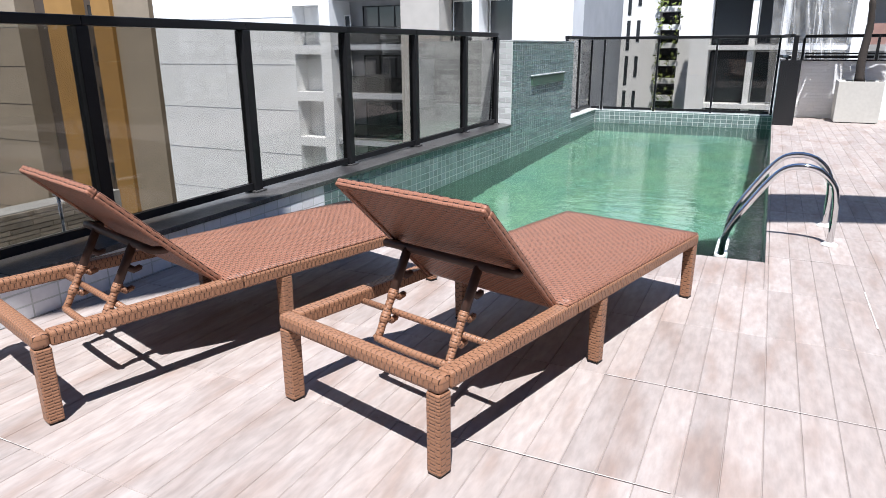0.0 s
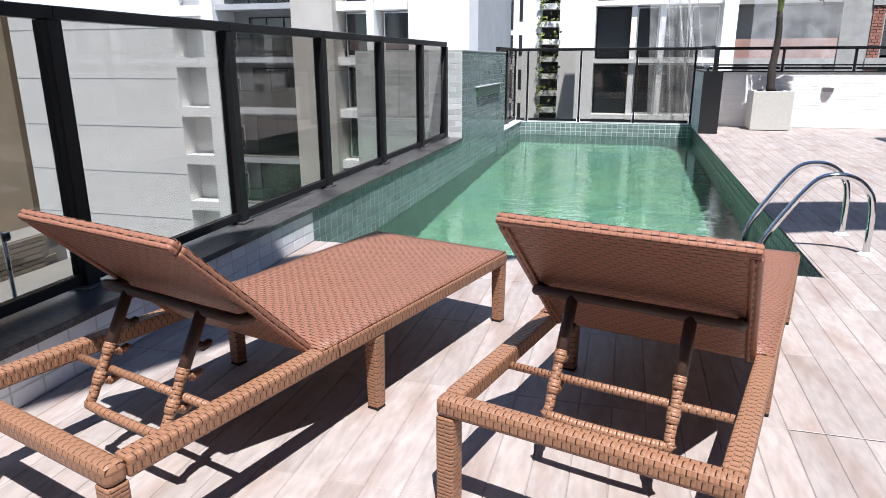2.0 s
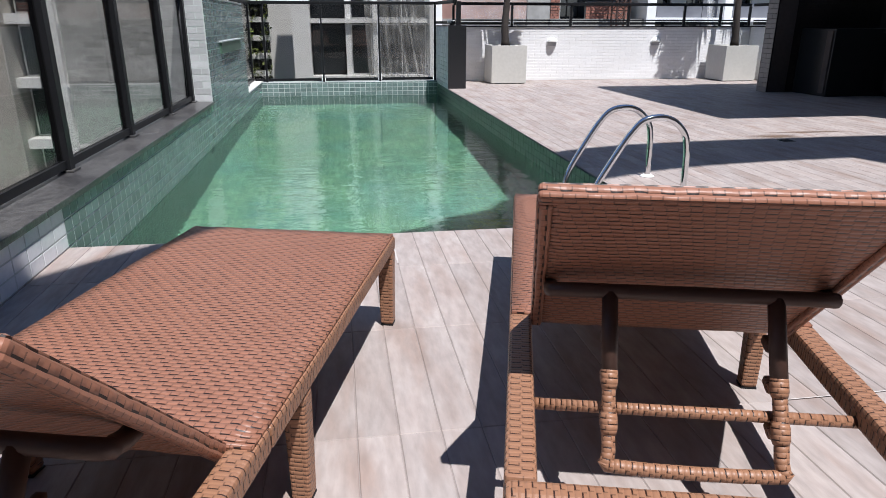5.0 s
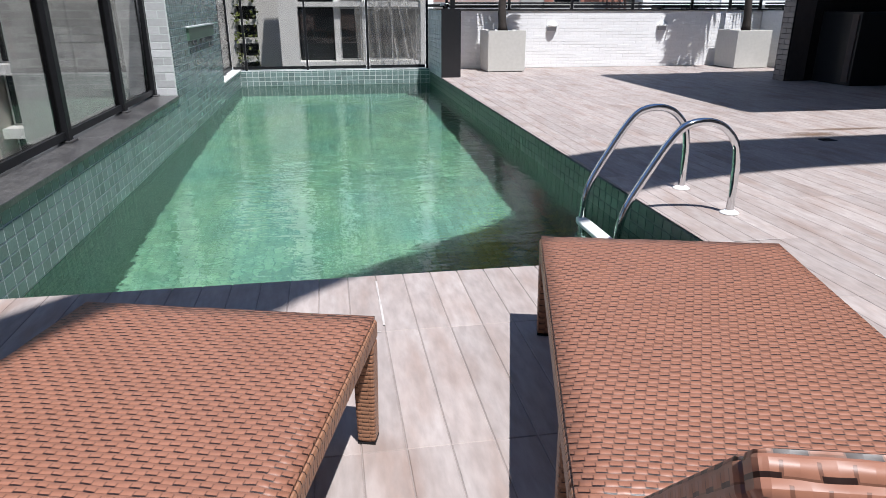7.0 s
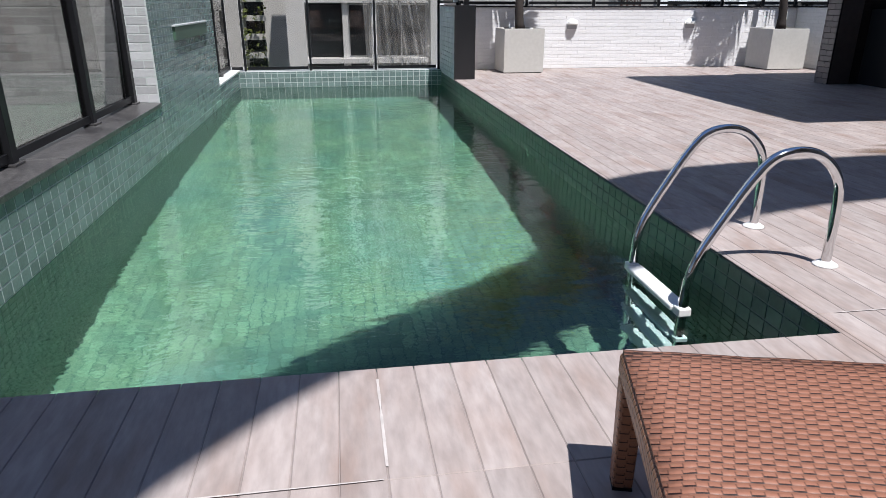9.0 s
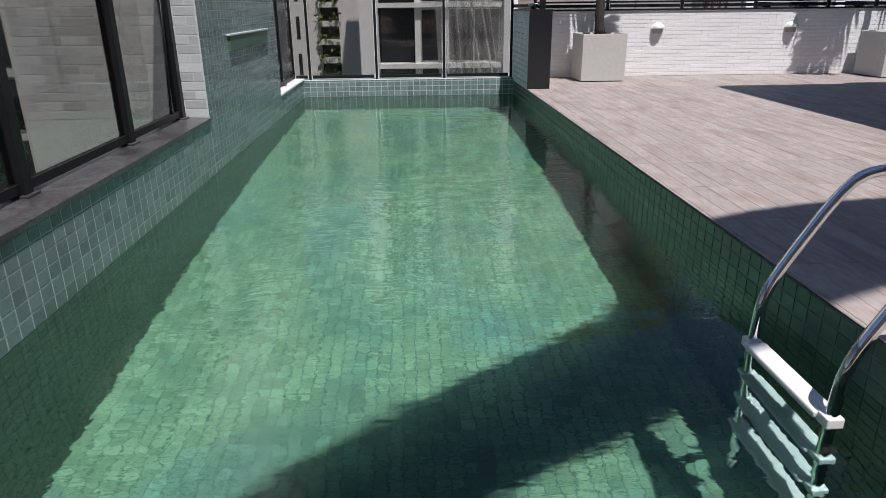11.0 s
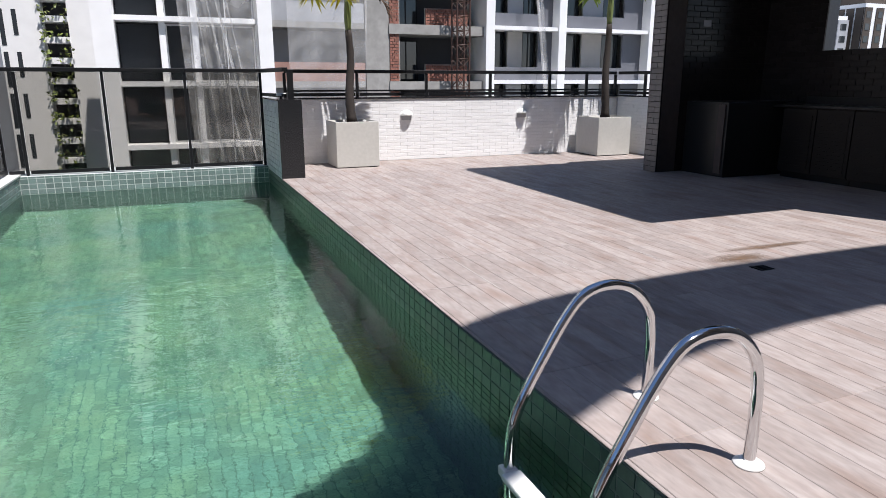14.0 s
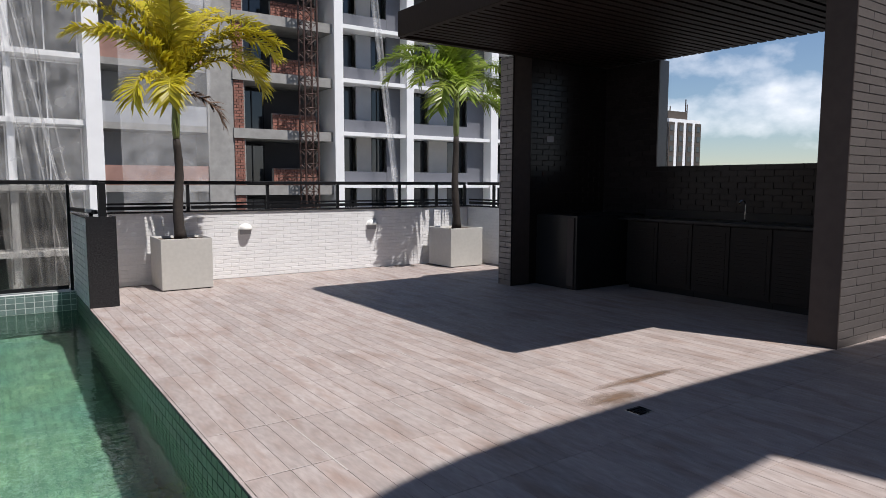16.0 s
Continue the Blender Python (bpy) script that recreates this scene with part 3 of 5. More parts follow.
# unseen slab, slid up the sun ray, added only to cast that shadow
prism(bm, [(x + 0.165 * 8, y - 0.403 * 8) for x, y in SHADE_PLAN], 8.0, 8.12)
tagged(part("roof_eave", bm, M["unseen_mass"]), "unseen curved slab added overhead to cast the terrace shadow", "roof", kind="structure")

# city ground far below
bm = bmesh.new()
bmesh.ops.create_grid(bm, x_segments=1, y_segments=1, size=2500, matrix=Matrix.Translation((0, 0, -24)))
tagged(part("ground", bm, M["asphalt"]), "grey city ground far below the terrace", "ground", kind="structure")

# stone-faced ledge outside the side fence, with a steel stay
ledge = thing("wall_ledge", "concrete ledge with a stacked stone kerb beyond the glass fence", "ledge", kind="structure")
block("slab", -1.30, -0.345, -7.5, -0.9, -0.25, 0.03, M["concrete"], ledge)
block("kerb", -1.52, -1.305, -7.5, -0.9, -0.25, 0.24, M["concrete"], ledge, bevel=0.004)
rnd = random.Random(11)
cells, z = [], 0.032
while z < 0.23:
    h = rnd.uniform(0.022, 0.04)
    y = 0.0
    while y < 6.3:
        w = rnd.uniform(0.12, 0.34)
        cells.append((y, y + w - 0.003, z, min(z + h - 0.002, 0.238)))
        y += w
    z += h
joined_tiles("stones", cells, (-1.3049, -7.5, 0.0), (0, 1, 0), (0, 0, 1), (1, 0, 0), 0.012, M["stacked_stone"], ledge, "thin stacked stone strips")
stay = thing("steel_stay", "short polished steel stay with a clamp on the ledge", "bracket")
bm = bmesh.new()
tube(bm, [(-0.80, -1.75, 0.03), (-0.80, -1.75, 0.42)], 0.011, 10)
part("rod", bm, M["chrome"], stay)
block("clamp", -0.825, -0.775, -1.75 - 0.025, -1.75 + 0.025, 0.40, 0.45, M["chrome"], stay, bevel=0.01)
block("foot", -0.85, -0.75, -1.75 - 0.05, -1.75 + 0.05, 0.0305, 0.042, M["chrome"], stay, bevel=0.002)

# ---------- fences ----------
TOP = 1.48


def fence_panel(parent, p, q, base, top, glass=True, bars=()):
    """Rails and glass between two points on plan."""
    p, q = Vector((*p, 0)), Vector((*q, 0))
    d = (q - p).length
    m = Matrix.Translation(p) @ Matrix.Rotation(math.atan2(q.y - p.y, q.x - p.x), 4, "Z")
    block("top_rail", 0, d, -0.038, 0.038, top - 0.055, top, M["black_metal"], parent, bevel=0.006, m=m)
    block("bottom_rail", 0.04, d - 0.04, -0.02, 0.02, base + 0.022, base + 0.07, M["black_metal"], parent, m=m)
    if glass:
        block("glass", 0.026, d - 0.026, -0.004, 0.004, base + 0.071, top - 0.056, M["glass"], parent, "clear tinted glass pane", m=m)
    for z in bars:
        block("rail", 0.026, d - 0.026, -0.014, 0.014, z - 0.014, z + 0.014, M["black_metal"], parent, m=m)


def fence_post(parent, x, y, base, top, w=0.05, foot=True):
    block("post", x - w / 2, x + w / 2, y - w / 2, y + w / 2, base, top - 0.056, M["black_metal"], parent, bevel=0.004)
    if foot:
        block("base_plate", x - 0.06, x + 0.06, y - 0.06, y + 0.06, base + 0.0005, base + 0.014, M["granite"], parent, "grey metal foot plate", bevel=0.003)


side_fence = thing("glass_fence", "black metal and glass fence standing on the granite coping", "fence")
ys = [-7.07, -5.77, -4.46, -3.16, -1.85, -0.55, 0.75, 2.06, 3.38, 4.46]
for a in ys:
    fence_post(side_fence, -0.232, a, 0.252, TOP, 0.078)
for a, b in zip(ys, ys[1:]):
    fence_panel(side_fence, (-0.232, a), (-0.232, b), 0.252, TOP)
bm = bmesh.new()
tube(bm, [(-0.232, 4.42, TOP - 0.06), (-0.232, 4.26, 0.30)], 0.014, 8)
part("brace", bm, M["black_metal"], side_fence)
far_fence = thing("glass_fence", "black metal and glass fence across the end of the pool", "fence")
FY = 9.72
xs = [-0.16, 0.10, 1.155, 2.23, 3.30]
for a in xs:
    fence_post(far_fence, a, FY, 0.056 if a < 0 else 0.03, TOP, 0.04, False)
for a, b in zip(xs, xs[1:]):
    fence_panel(far_fence, (a, FY), (b, FY), 0.03, TOP)
fence_post(far_fence, -0.16, 7.80, 0.056, TOP, 0.05, True)
fence_post(far_fence, -0.16, 8.70, 0.056, TOP, 0.04, True)
fence_panel(far_fence, (-0.16, 7.80), (-0.16, 8.70), 0.05, TOP)
fence_panel(far_fence, (-0.16, 8.70), (-0.16, FY), 0.05, TOP)
fence_panel(far_fence, (3.47, 8.45), (3.33, FY), 1.06, TOP, False)
rail = thing("railing", "black metal handrail on top of the white parapet", "railing")
fence_post(rail, 3.53, 8.43, 1.06, TOP + 0.03, 0.075, False)
RY = PARA + 0.1
px = [3.70, 4.87, 6.08, 7.29, 8.50, 9.30, 9.95]
for a in px:
    fence_post(rail, a, RY, 1.045, TOP, 0.045, False)
for a, b in zip(px, px[1:]):
    fence_panel(rail, (a, RY), (b, RY), 1.045, TOP, False, (1.15,))
fence_panel(rail, (10.05, RY), (10.05, 7.21), 1.045, TOP, False, (1.15,))
for a in (9.2, 8.3, 7.4):
    fence_post(rail, 10.05, a, 1.045, TOP, 0.045, False)

# small floodlight on the pillar
flood = thing("floodlight", "small black floodlight on the pillar top", "lamp")
block("body", 3.37, 3.50, 8.60, 8.68, 1.10, 1.14, M["white_plastic"], flood, bevel=0.006)
block("foot", 3.41, 3.45, 8.62, 8.66, 1.06, 1.10, M["black_metal"], flood)

# ---------- pool ladder ----------
def ladder():
    t = thing("pool_ladder", "polished steel pool ladder with white plastic treads", "ladder")
    for y, q in ((0.60, -0.02), (1.15, -0.04)):
        bm = bmesh.new()
        tube(bm, [(3.72, y, 0.0), (3.72, y, 0.18), (3.715, y, 0.30), (3.69, y, 0.405), (3.61, y, 0.49), (3.505, y, 0.522), (3.39, y, 0.50), (3.305, y, 0.415), (3.205, y + q * 0.2, 0.265), (3.105, y + q * 0.5, 0.10), (3.065, y + q * 0.8, 0.0), (3.052, y + q, -0.10), (3.047, y + q, -0.25), (3.047, y + q, -0.6), (3.047, y + q, -1.2)], 0.0215, 14, 6)
        part("rail", bm, M["chrome"], t)
        bm = bmesh.new()
        tube(bm, [(3.72, y, 0.0005), (3.72, y, 0.006), (3.72, y, 0.02)], [0.055, 0.052, 0.028], 20)
        part("flange", bm, M["white_plastic"], t, "white round base flange")
    for z in (-0.17, -0.40, -0.63, -0.86):
        block("tread", 3.002, 3.087, 0.605, 1.085, z - 0.012, z + 0.016, M["white_plastic"], t, "white plastic tread", bevel=0.008)
        for y in (0.58, 1.11):
            block("clamp", 3.017, 3.077, y - 0.03, y + 0.03, z - 0.02, z + 0.02, M["white_plastic"], t, bevel=0.006)
    return t


ladder()

# ---------- sun loungers ----------
def lounger():
    W, L, H, B = 0.80, 2.10, 0.352, 0.06
    t = thing("sun_lounger", "brown woven cane sun lounger with raised backrest on the deck", "lounger", "loungers by the pool")
    HY = 0.785
    for x in (-W / 2 + B / 2, W / 2 - B / 2):
        for y in (0.031, 1.06, L - 0.031):
            bm = bmesh.new()
            box(bm, x - 0.029, x + 0.029, y - 0.029, y + 0.029, 0.006, H - 0.055, 0.008, uv=True)
            for v in bm.verts:
                if v.co.z < 0.1 and y > 0.5:
                    v.co.x, v.co.y = x + (v.co.x - x) * 0.85, y + (v.co.y - y) * 0.85
            leg = part("leg", bm, M["cane_band"], t)
            block("glide", x - 0.024, x + 0.024, y - 0.024, y + 0.024, 0.0, 0.006, M["black_metal"], leg)
    for s in (-1, 1):
        x0, x1 = sorted((s * W / 2, s * (W / 2 - B)))
        block("side_rail", x0, x1, B, HY + 0.05, H - 0.056, H, M["cane_band"], t, bevel=0.009, uv=True)
        block("side_rail", x0, x1, HY + 0.051, L, H - 0.056, H - 0.0015, M["cane_band"], t, bevel=0.009, uv=True)
    block("end_rail", -W / 2, W / 2, 0, B, H - 0.056, H + 0.002, M["cane_band"], t, bevel=0.016, uv=True)
    block("end_rail", -W / 2 + B, W / 2 - B, L - B, L, H - 0.056, H - 0.002, M["cane_band"], t, bevel=0.009, uv=True)
    # woven seat, slightly crowned, over the rails
    def sheet(w, l, th, crown, mats):
        bm = bmesh.new()
        nx, ny = 14, 20
        lay = bm.loops.layers.uv.verify()
        g = {}
        for k, z in ((0, 0.0), (1, -th)):
            for i in range(nx + 1):
                for j in range(ny + 1):
                    a, b = i / nx * 2 - 1, j / ny * 2 - 1
                    rim = max(abs(a), abs(b))
                    dz = crown * (1 - a * a) * (1 - b * b) - (0.006 if rim == 1 else 0) * (1 - 2 * k)
                    wob = 0.0025 * noise.noise((i * 0.7, j * 0.6, w))
                    g[k, i, j] = bm.verts.new((a * w / 2, (b + 1) * l / 2, z + dz + wob))
        for i in range(nx):
            for j in range(ny):
                f = bm.faces.new([g[0, i, j], g[0, i + 1, j], g[0, i + 1, j + 1], g[0, i, j + 1]])
                h = bm.faces.new([g[1, i, j], g[1, i, j + 1], g[1, i + 1, j + 1], g[1, i + 1, j]])
        for i in range(nx):
            bm.faces.new([g[0, i, 0], g[1, i, 0], g[1, i + 1, 0], g[0, i + 1, 0]])
            bm.faces.new([g[0, i + 1, ny], g[1, i + 1, ny], g[1, i, ny], g[0, i, ny]])
        for j in range(ny):
            bm.faces.new([g[0, 0, j + 1], g[1, 0, j + 1], g[1, 0, j], g[0, 0, j]])
            bm.faces.new([g[0, nx, j], g[1, nx, j], g[1, nx, j + 1], g[0, nx, j + 1]])
        for f in bm.faces:
            f.smooth = True
            for lp in f.loops:
                lp[lay].uv = (lp.vert.co.x, lp.vert.co.y)
        return bm
    bm = sheet(W - 0.012, L - HY + 0.022, 0.02, 0.006, None)
    bmesh.ops.translate(bm, vec=(0, HY - 0.028, H + 0.012), verts=bm.verts)
    part("seat", bm, M["cane"], t)
    # backrest, tilted
    tilt = Matrix.Translation((0, HY - 0.002, H - 0.012)) @ Matrix.Rotation(radians(-45), 4, "X") @ Matrix.Rotation(math.pi, 4, "Z")
    BW, BL = W - 2 * B - 0.012, 0.685
    def flared(bm):
        """The backrest widens slightly towards its top."""
        for v in bm.verts:
            v.co.x *= 1 + 0.045 * v.co.y / BL
        bmesh.ops.transform(bm, matrix=tilt, verts=bm.verts)
        return bm
    bm = flared(sheet(BW, BL, 0.028, 0.006, None))
    back = part("backrest", bm, M["cane"], t)
    for args in ((-BW / 2 - 0.006, BW / 2 + 0.006, BL - 0.022, BL + 0.012), (-BW / 2 - 0.008, -BW / 2 + 0.022, 0.0, BL - 0.023), (BW / 2 - 0.022, BW / 2 + 0.008, 0.0, BL - 0.023)):
        bm = bmesh.new()
        box(bm, *args, -0.034, 0.002, 0.008, uv=True)
        part("edge_band", flared(bm), M["cane"], back)
    bm = bmesh.new()
    tube(bm, [tilt @ Vector(p) for p in ((-BW / 2 + 0.03, 0.29, -0.03), (-BW / 2 + 0.03, 0.33, -0.060), (-BW / 2 + 0.08, 0.356, -0.070), (BW / 2 - 0.08, 0.356, -0.070), (BW / 2 - 0.03, 0.33, -0.060), (BW / 2 - 0.03, 0.29, -0.03))], 0.017, 10, 3)
    part("cross_bar", bm, M["cane_dark"], back, "dark brown steel bar")
    # prop: U-shaped support and the bar that catches it
    piv = tilt @ Vector((0, 0.356, -0.072))
    low = Vector((0, 0.30, 0.212))
    hw = 0.178
    bm = bmesh.new()
    mid = low.lerp(piv, 0.58)
    tube(bm, [Vector((-hw, 0, 0)) + mid, Vector((-hw, 0, 0)) + low.lerp(piv, 0.08), Vector((-hw + 0.02, 0, 0)) + low, Vector((hw - 0.02, 0, 0)) + low, Vector((hw, 0, 0)) + low.lerp(piv, 0.08), Vector((hw, 0, 0)) + mid], 0.0155, 10, 4, uv=True)
    prop = part("prop", bm, M["cane_band"], t)
    for s in (-1, 1):
        bm = bmesh.new()
        tube(bm, [Vector((s * hw, 0, 0)) + low.lerp(piv, 0.5), Vector((s * hw, 0, 0)) + piv], 0.0185, 10)
        part("prop_arm", bm, M["cane_dark"], prop, "bare dark brown steel arm")
        bm = bmesh.new()
        tube(bm, [Vector((s * hw, 0, 0)) + piv + Vector((-0.022, 0, 0)), Vector((s * hw, 0, 0)) + piv + Vector((0.022, 0, 0))], 0.009, 8)
        part("bolt", bm, M["chrome"], prop, "bright steel bolt")
        for f, stuff_ in ((0.24, "cane_band"), (0.50, "cane_band"), (0.74, "cane_dark")):
            c = low.lerp(piv, f) + Vector((s * hw, 0.0, 0))
            bm = bmesh.new()
            tube(bm, [c, c + Vector((0, 0.036, -0.026)), c + Vector((0, 0.060, -0.020)), c + Vector((0, 0.066, -0.012))], [0.015, 0.0145, 0.013, 0.008], 8, uv=True)
            part("hook", bm, M[stuff_], prop)
            if stuff_ == "cane_band":
                bm = bmesh.new()
                d = (piv - low).normalized()
                tube(bm, [c - d * 0.024, c - d * 0.012, c + d * 0.012, c + d * 0.024], [0.0165, 0.0195, 0.0195, 0.0165], 10, uv=True)
                part("wrapping", bm, M["cane_band"], prop)
    bm = bmesh.new()
    tube(bm, [(-W / 2 + B - 0.01, 0.382, 0.305), (W / 2 - B + 0.01, 0.382, 0.305)], 0.0135, 10, uv=True)
    part("catch_bar", bm, M["cane_band"], t)
    return t


lounger_b = lounger()
lounger_b.matrix_world = pose(2.054, -2.735, 0, 0, 0, -15.0)
lounger_a = copy_thing(lounger_b, pose(0.648, -3.05, 0, 0, 0, -16.0))

# ---------- planters and palms ----------
def planter(x, y, w, h, rz=0):
    t = thing("planter", "square pale grey planter box", "planter", "palm planters", at=pose(x, y, 0, 0, 0, rz))
    bm = bmesh.new()
    a = w / 2
    box(bm, -a, a, -a, a, 0.012, h, 0.006)
    top = [f for f in bm.faces if f.normal.z > 0.9 and f.calc_area() > 0.1]
    r = bmesh.ops.inset_region(bm, faces=top, thickness=0.03)
    bmesh.ops.translate(bm, vec=(0, 0, -0.06), verts=list({v for f in top for v in f.verts}))
    part("shell", bm, M["planter"], t)
    block("plinth", -a + 0.03, a - 0.03, -a + 0.03, a - 0.03, 0, 0.012, M["black_metal"], t)
    bm = bmesh.new()
    bmesh.ops.create_grid(bm, x_segments=12, y_segments=12, size=a - 0.031, matrix=Matrix.Translation((0, 0, h - 0.035)))
    for v in bm.verts:
        v.co.z += 0.02 * noise.noise(v.co * 9)
    part("soil", bm, M["soil"], t, "dark soil")
    return t


planter(4.627, 9.43, 0.672, 0.70, 0)
planter(9.32, 9.38, 0.69, 0.68, 0)


def palm(x, y, z, crown_z, seed, leaf, label, spread, fronds):
    rnd = random.Random(seed)
    t = thing("palm_tree", label, "palm", "potted palms", at=pose(x, y, z))
    n = 14
    pts = [(0.02 * math.sin(k * 0.5 + seed), 0.02 * math.cos(k * 0.4 + seed) - 0.02, (crown_z - z - 0.75) * k / n) for k in range(n + 1)]
    bm = bmesh.new()
    tube(bm, pts, [0.072 - 0.026 * k / n + (0.006 if k % 2 else 0) + (0.02 if k == 0 else 0) for k in range(n + 1)], 12)
    part("trunk", bm, M["trunk"], t, "dark ringed trunk")
    e = Vector(pts[-1])
    bm = bmesh.new()
    tube(bm, [e, e + Vector((0, 0, 0.18)), e + Vector((0.01, 0, 0.5)), e + Vector((0.01, 0, 0.85))], [0.042, 0.056, 0.048, 0.026], 12, 3)
    part("crownshaft", bm, M["crownshaft"], t, "smooth green crownshaft")
    for az, lift, length, droop, dry in fronds:
        bm = bmesh.new()
        a = radians(az)
        p, pitch = e + Vector((0.01, 0, 0.62)), radians(lift)
        steps, ribs = 22, []
        for k in range(steps + 1):
            ribs.append(p.copy())
            s = length / steps
            p = p + Vector((math.cos(a) * math.cos(pitch), math.sin(a) * math.cos(pitch), math.sin(pitch))) * s
            pitch -= radians(droop) / steps * (0.5 + 1.1 * k / steps)
        tube(bm, ribs, [0.016 * (1 - 0.85 * k / steps) + 0.002 for k in range(steps + 1)], 5)
        for k in range(3, steps):
            tdir = (ribs[k + 1] - ribs[k - 1]).normalized()
            side = tdir.cross(Vector((0, 0, 1)))
            side = side.normalized() if side.length > 0.05 else Vector((math.sin(a), -math.cos(a), 0))
            upv = side.cross(tdir)
            f = k / steps
            ll = spread * (0.5 + 0.55 * math.sin(math.pi * min(1, f * 1.02) ** 0.8)) * (0.75 if dry else 1)
            halves = 5 if length > 1.3 else 2
            for half in range(halves):
                for sg in (-1, 1):
                    root = ribs[k].lerp(ribs[k + 1], half / halves + rnd.uniform(-0.06, 0.06))
                    d = (side * sg * rnd.uniform(0.75, 1.0) + tdir * rnd.uniform(0.55, 0.95) + upv * rnd.uniform(0.05, 0.75)).normalized()
                    le = ll * rnd.uniform(0.8, 1.15)
                    w = 0.0175 * rnd.uniform(0.8, 1.3)
                    wv = d.cross(upv).normalized() * w
                    sag = Vector((0, 0, -1)) * le * rnd.uniform(0.2, 0.55)
                    m1 = root + d * le * 0.5 + sag * 0.28 + upv * 0.004
                    tip = root + d * le * 0.93 + sag
                    v0, v1 = bm.verts.new(root - wv * 0.5), bm.verts.new(root + wv * 0.5)
                    v2, v3 = bm.verts.new(m1 - wv), bm.verts.new(m1 + wv)
                    v4 = bm.verts.new(tip)
                    bm.faces.new([v0, v1, v3, v2])
                    bm.faces.new([v2, v3, v4])
        part("frond", bm, M["leaf_dry"] if dry else leaf, t, "withered brown frond" if dry else "")
    return t


palm(4.62, 9.44, 0.665, 2.80, 3, M["leaf_yellow"], "yellow-green feather palm growing in the planter", 0.42,
     [(152, 70, 2.0, 80, 0), (165, 76, 1.95, 70, 0), (140, 80, 1.8, 60, 0), (180, 64, 1.6, 95, 0), (5, 70, 2.0, 122, 0), (20, 66, 1.9, 130, 0), (-6, 74, 1.95, 118, 0), (0, 60, 1.6, 140, 0), (12, 80, 1.95, 100, 0),
      (-110, 40, 0.9, 150, 0), (-145, 40, 1.05, 150, 0), (60, 80, 1.7, 70, 0), (100, 80, 1.7, 60, 0), (-110, 86, 1.5, 40, 0), (170, 86, 1.7, 45, 0), (30, 82, 1.7, 70, 0),
      (-28, 0, 0.8, 85, 1), (-165, 72, 1.4, 110, 0)])
palm(9.31, 9.39, 0.645, 3.03, 8, M["leaf_green"], "green feather palm growing in the planter", 0.44,
     [(150, 68, 1.75, 115, 0), (168, 60, 1.6, 125, 0), (130, 76, 1.6, 90, 0), (185, 66, 1.5, 120, 0), (0, 68, 1.6, 115, 0), (15, 60, 1.5, 125, 0), (35, 74, 1.5, 90, 0), (60, 80, 1.5, 70, 0), (100, 82, 1.5, 50, 0),
      (-115, 52, 1.2, 140, 0), (-140, 46, 1.3, 140, 0), (-15, 12, 1.2, 85, 0), (-5, 30, 1.15, 105, 0), (215, 30, 1.15, 120, 0), (176, 84, 1.5, 60, 0), (10, 86, 1.5, 50, 0), (-100, 86, 1.35, 40, 0), (-160, 60, 1.4, 130, 0)])

# ---------- wall lamps ----------
def wall_lamp(x, z):
    t = thing("wall_lamp", "small white half-round wall lamp on the white parapet", "lamp", "parapet lamps")
    bm = bmesh.new()
    bmesh.ops.create_uvsphere(bm, u_segments=16, v_segments=10, radius=1.0)
    bmesh.ops.transform(bm, matrix=Matrix.Translation((x, PARA - 0.006, z + 0.01)) @ Matrix.Diagonal((0.105, 0.10, 0.085, 1)), verts=bm.verts)
    r = bmesh.ops.bisect_plane(bm, geom=bm.verts[:] + bm.edges[:] + bm.faces[:], plane_co=(x, PARA - 0.006, z), plane_no=(0, 1, 0), clear_outer=True)
    r = bmesh.ops.bisect_plane(bm, geom=bm.verts[:] + bm.edges[:] + bm.faces[:], plane_co=(x, PARA, z), plane_no=(0, 0, -1), clear_outer=True)
    bmesh.ops.holes_fill(bm, edges=bm.edges[:])
    part("cover", bm, M["white_plastic"], t, smooth=True)
    block("back_plate", x - 0.085, x + 0.085, PARA - 0.012, PARA + 0.002, z - 0.075, z + 0.02, M["grey_paint"], t, bevel=0.004)


wall_lamp(5.68, 0.74)
wall_lamp(7.88, 0.74)
bulkhead = thing("wall_lamp", "round dark bulkhead lamp on the brown tiled wall", "lamp")
bm = bmesh.new()
tube(bm, [(9.36, 2.5235, 2.33), (9.36, 2.49, 2.33)], 0.115, 24)
part("base", bm, M["grey_paint"], bulkhead)
bm = bmesh.new()
bmesh.ops.create_uvsphere(bm, u_segments=20, v_segments=10, radius=1.0, matrix=Matrix.Translation((9.36, 2.49, 2.33)) @ Matrix.Diagonal((0.095, 0.05, 0.095, 1)))
part("cover", bm, M["white_plastic"], bulkhead, smooth=True)

# ---------- barbecue corner ----------
counter = thing("worktop", "dark stone worktop along the back wall with a sink tap", "counter")
block("slab", 9.78, WX - 0.012, 2.78, 6.10, 0.955, 0.99, M["counter"], counter, bevel=0.004)
block("splashback", WX - 0.012, WX - 0.001, 2.78, 6.10, 0.991, 1.09, M["counter"], counter)
tap = thing("tap", "chrome swan-neck tap on the dark worktop", "tap")
bm = bmesh.new()
tube(bm, [(10.25, 4.45, 0.99), (10.25, 4.45, 1.18), (10.23, 4.45, 1.24), (10.17, 4.45, 1.26), (10.11, 4.45, 1.22)], 0.011, 10, 4)
part("spout", bm, M["chrome"], tap)


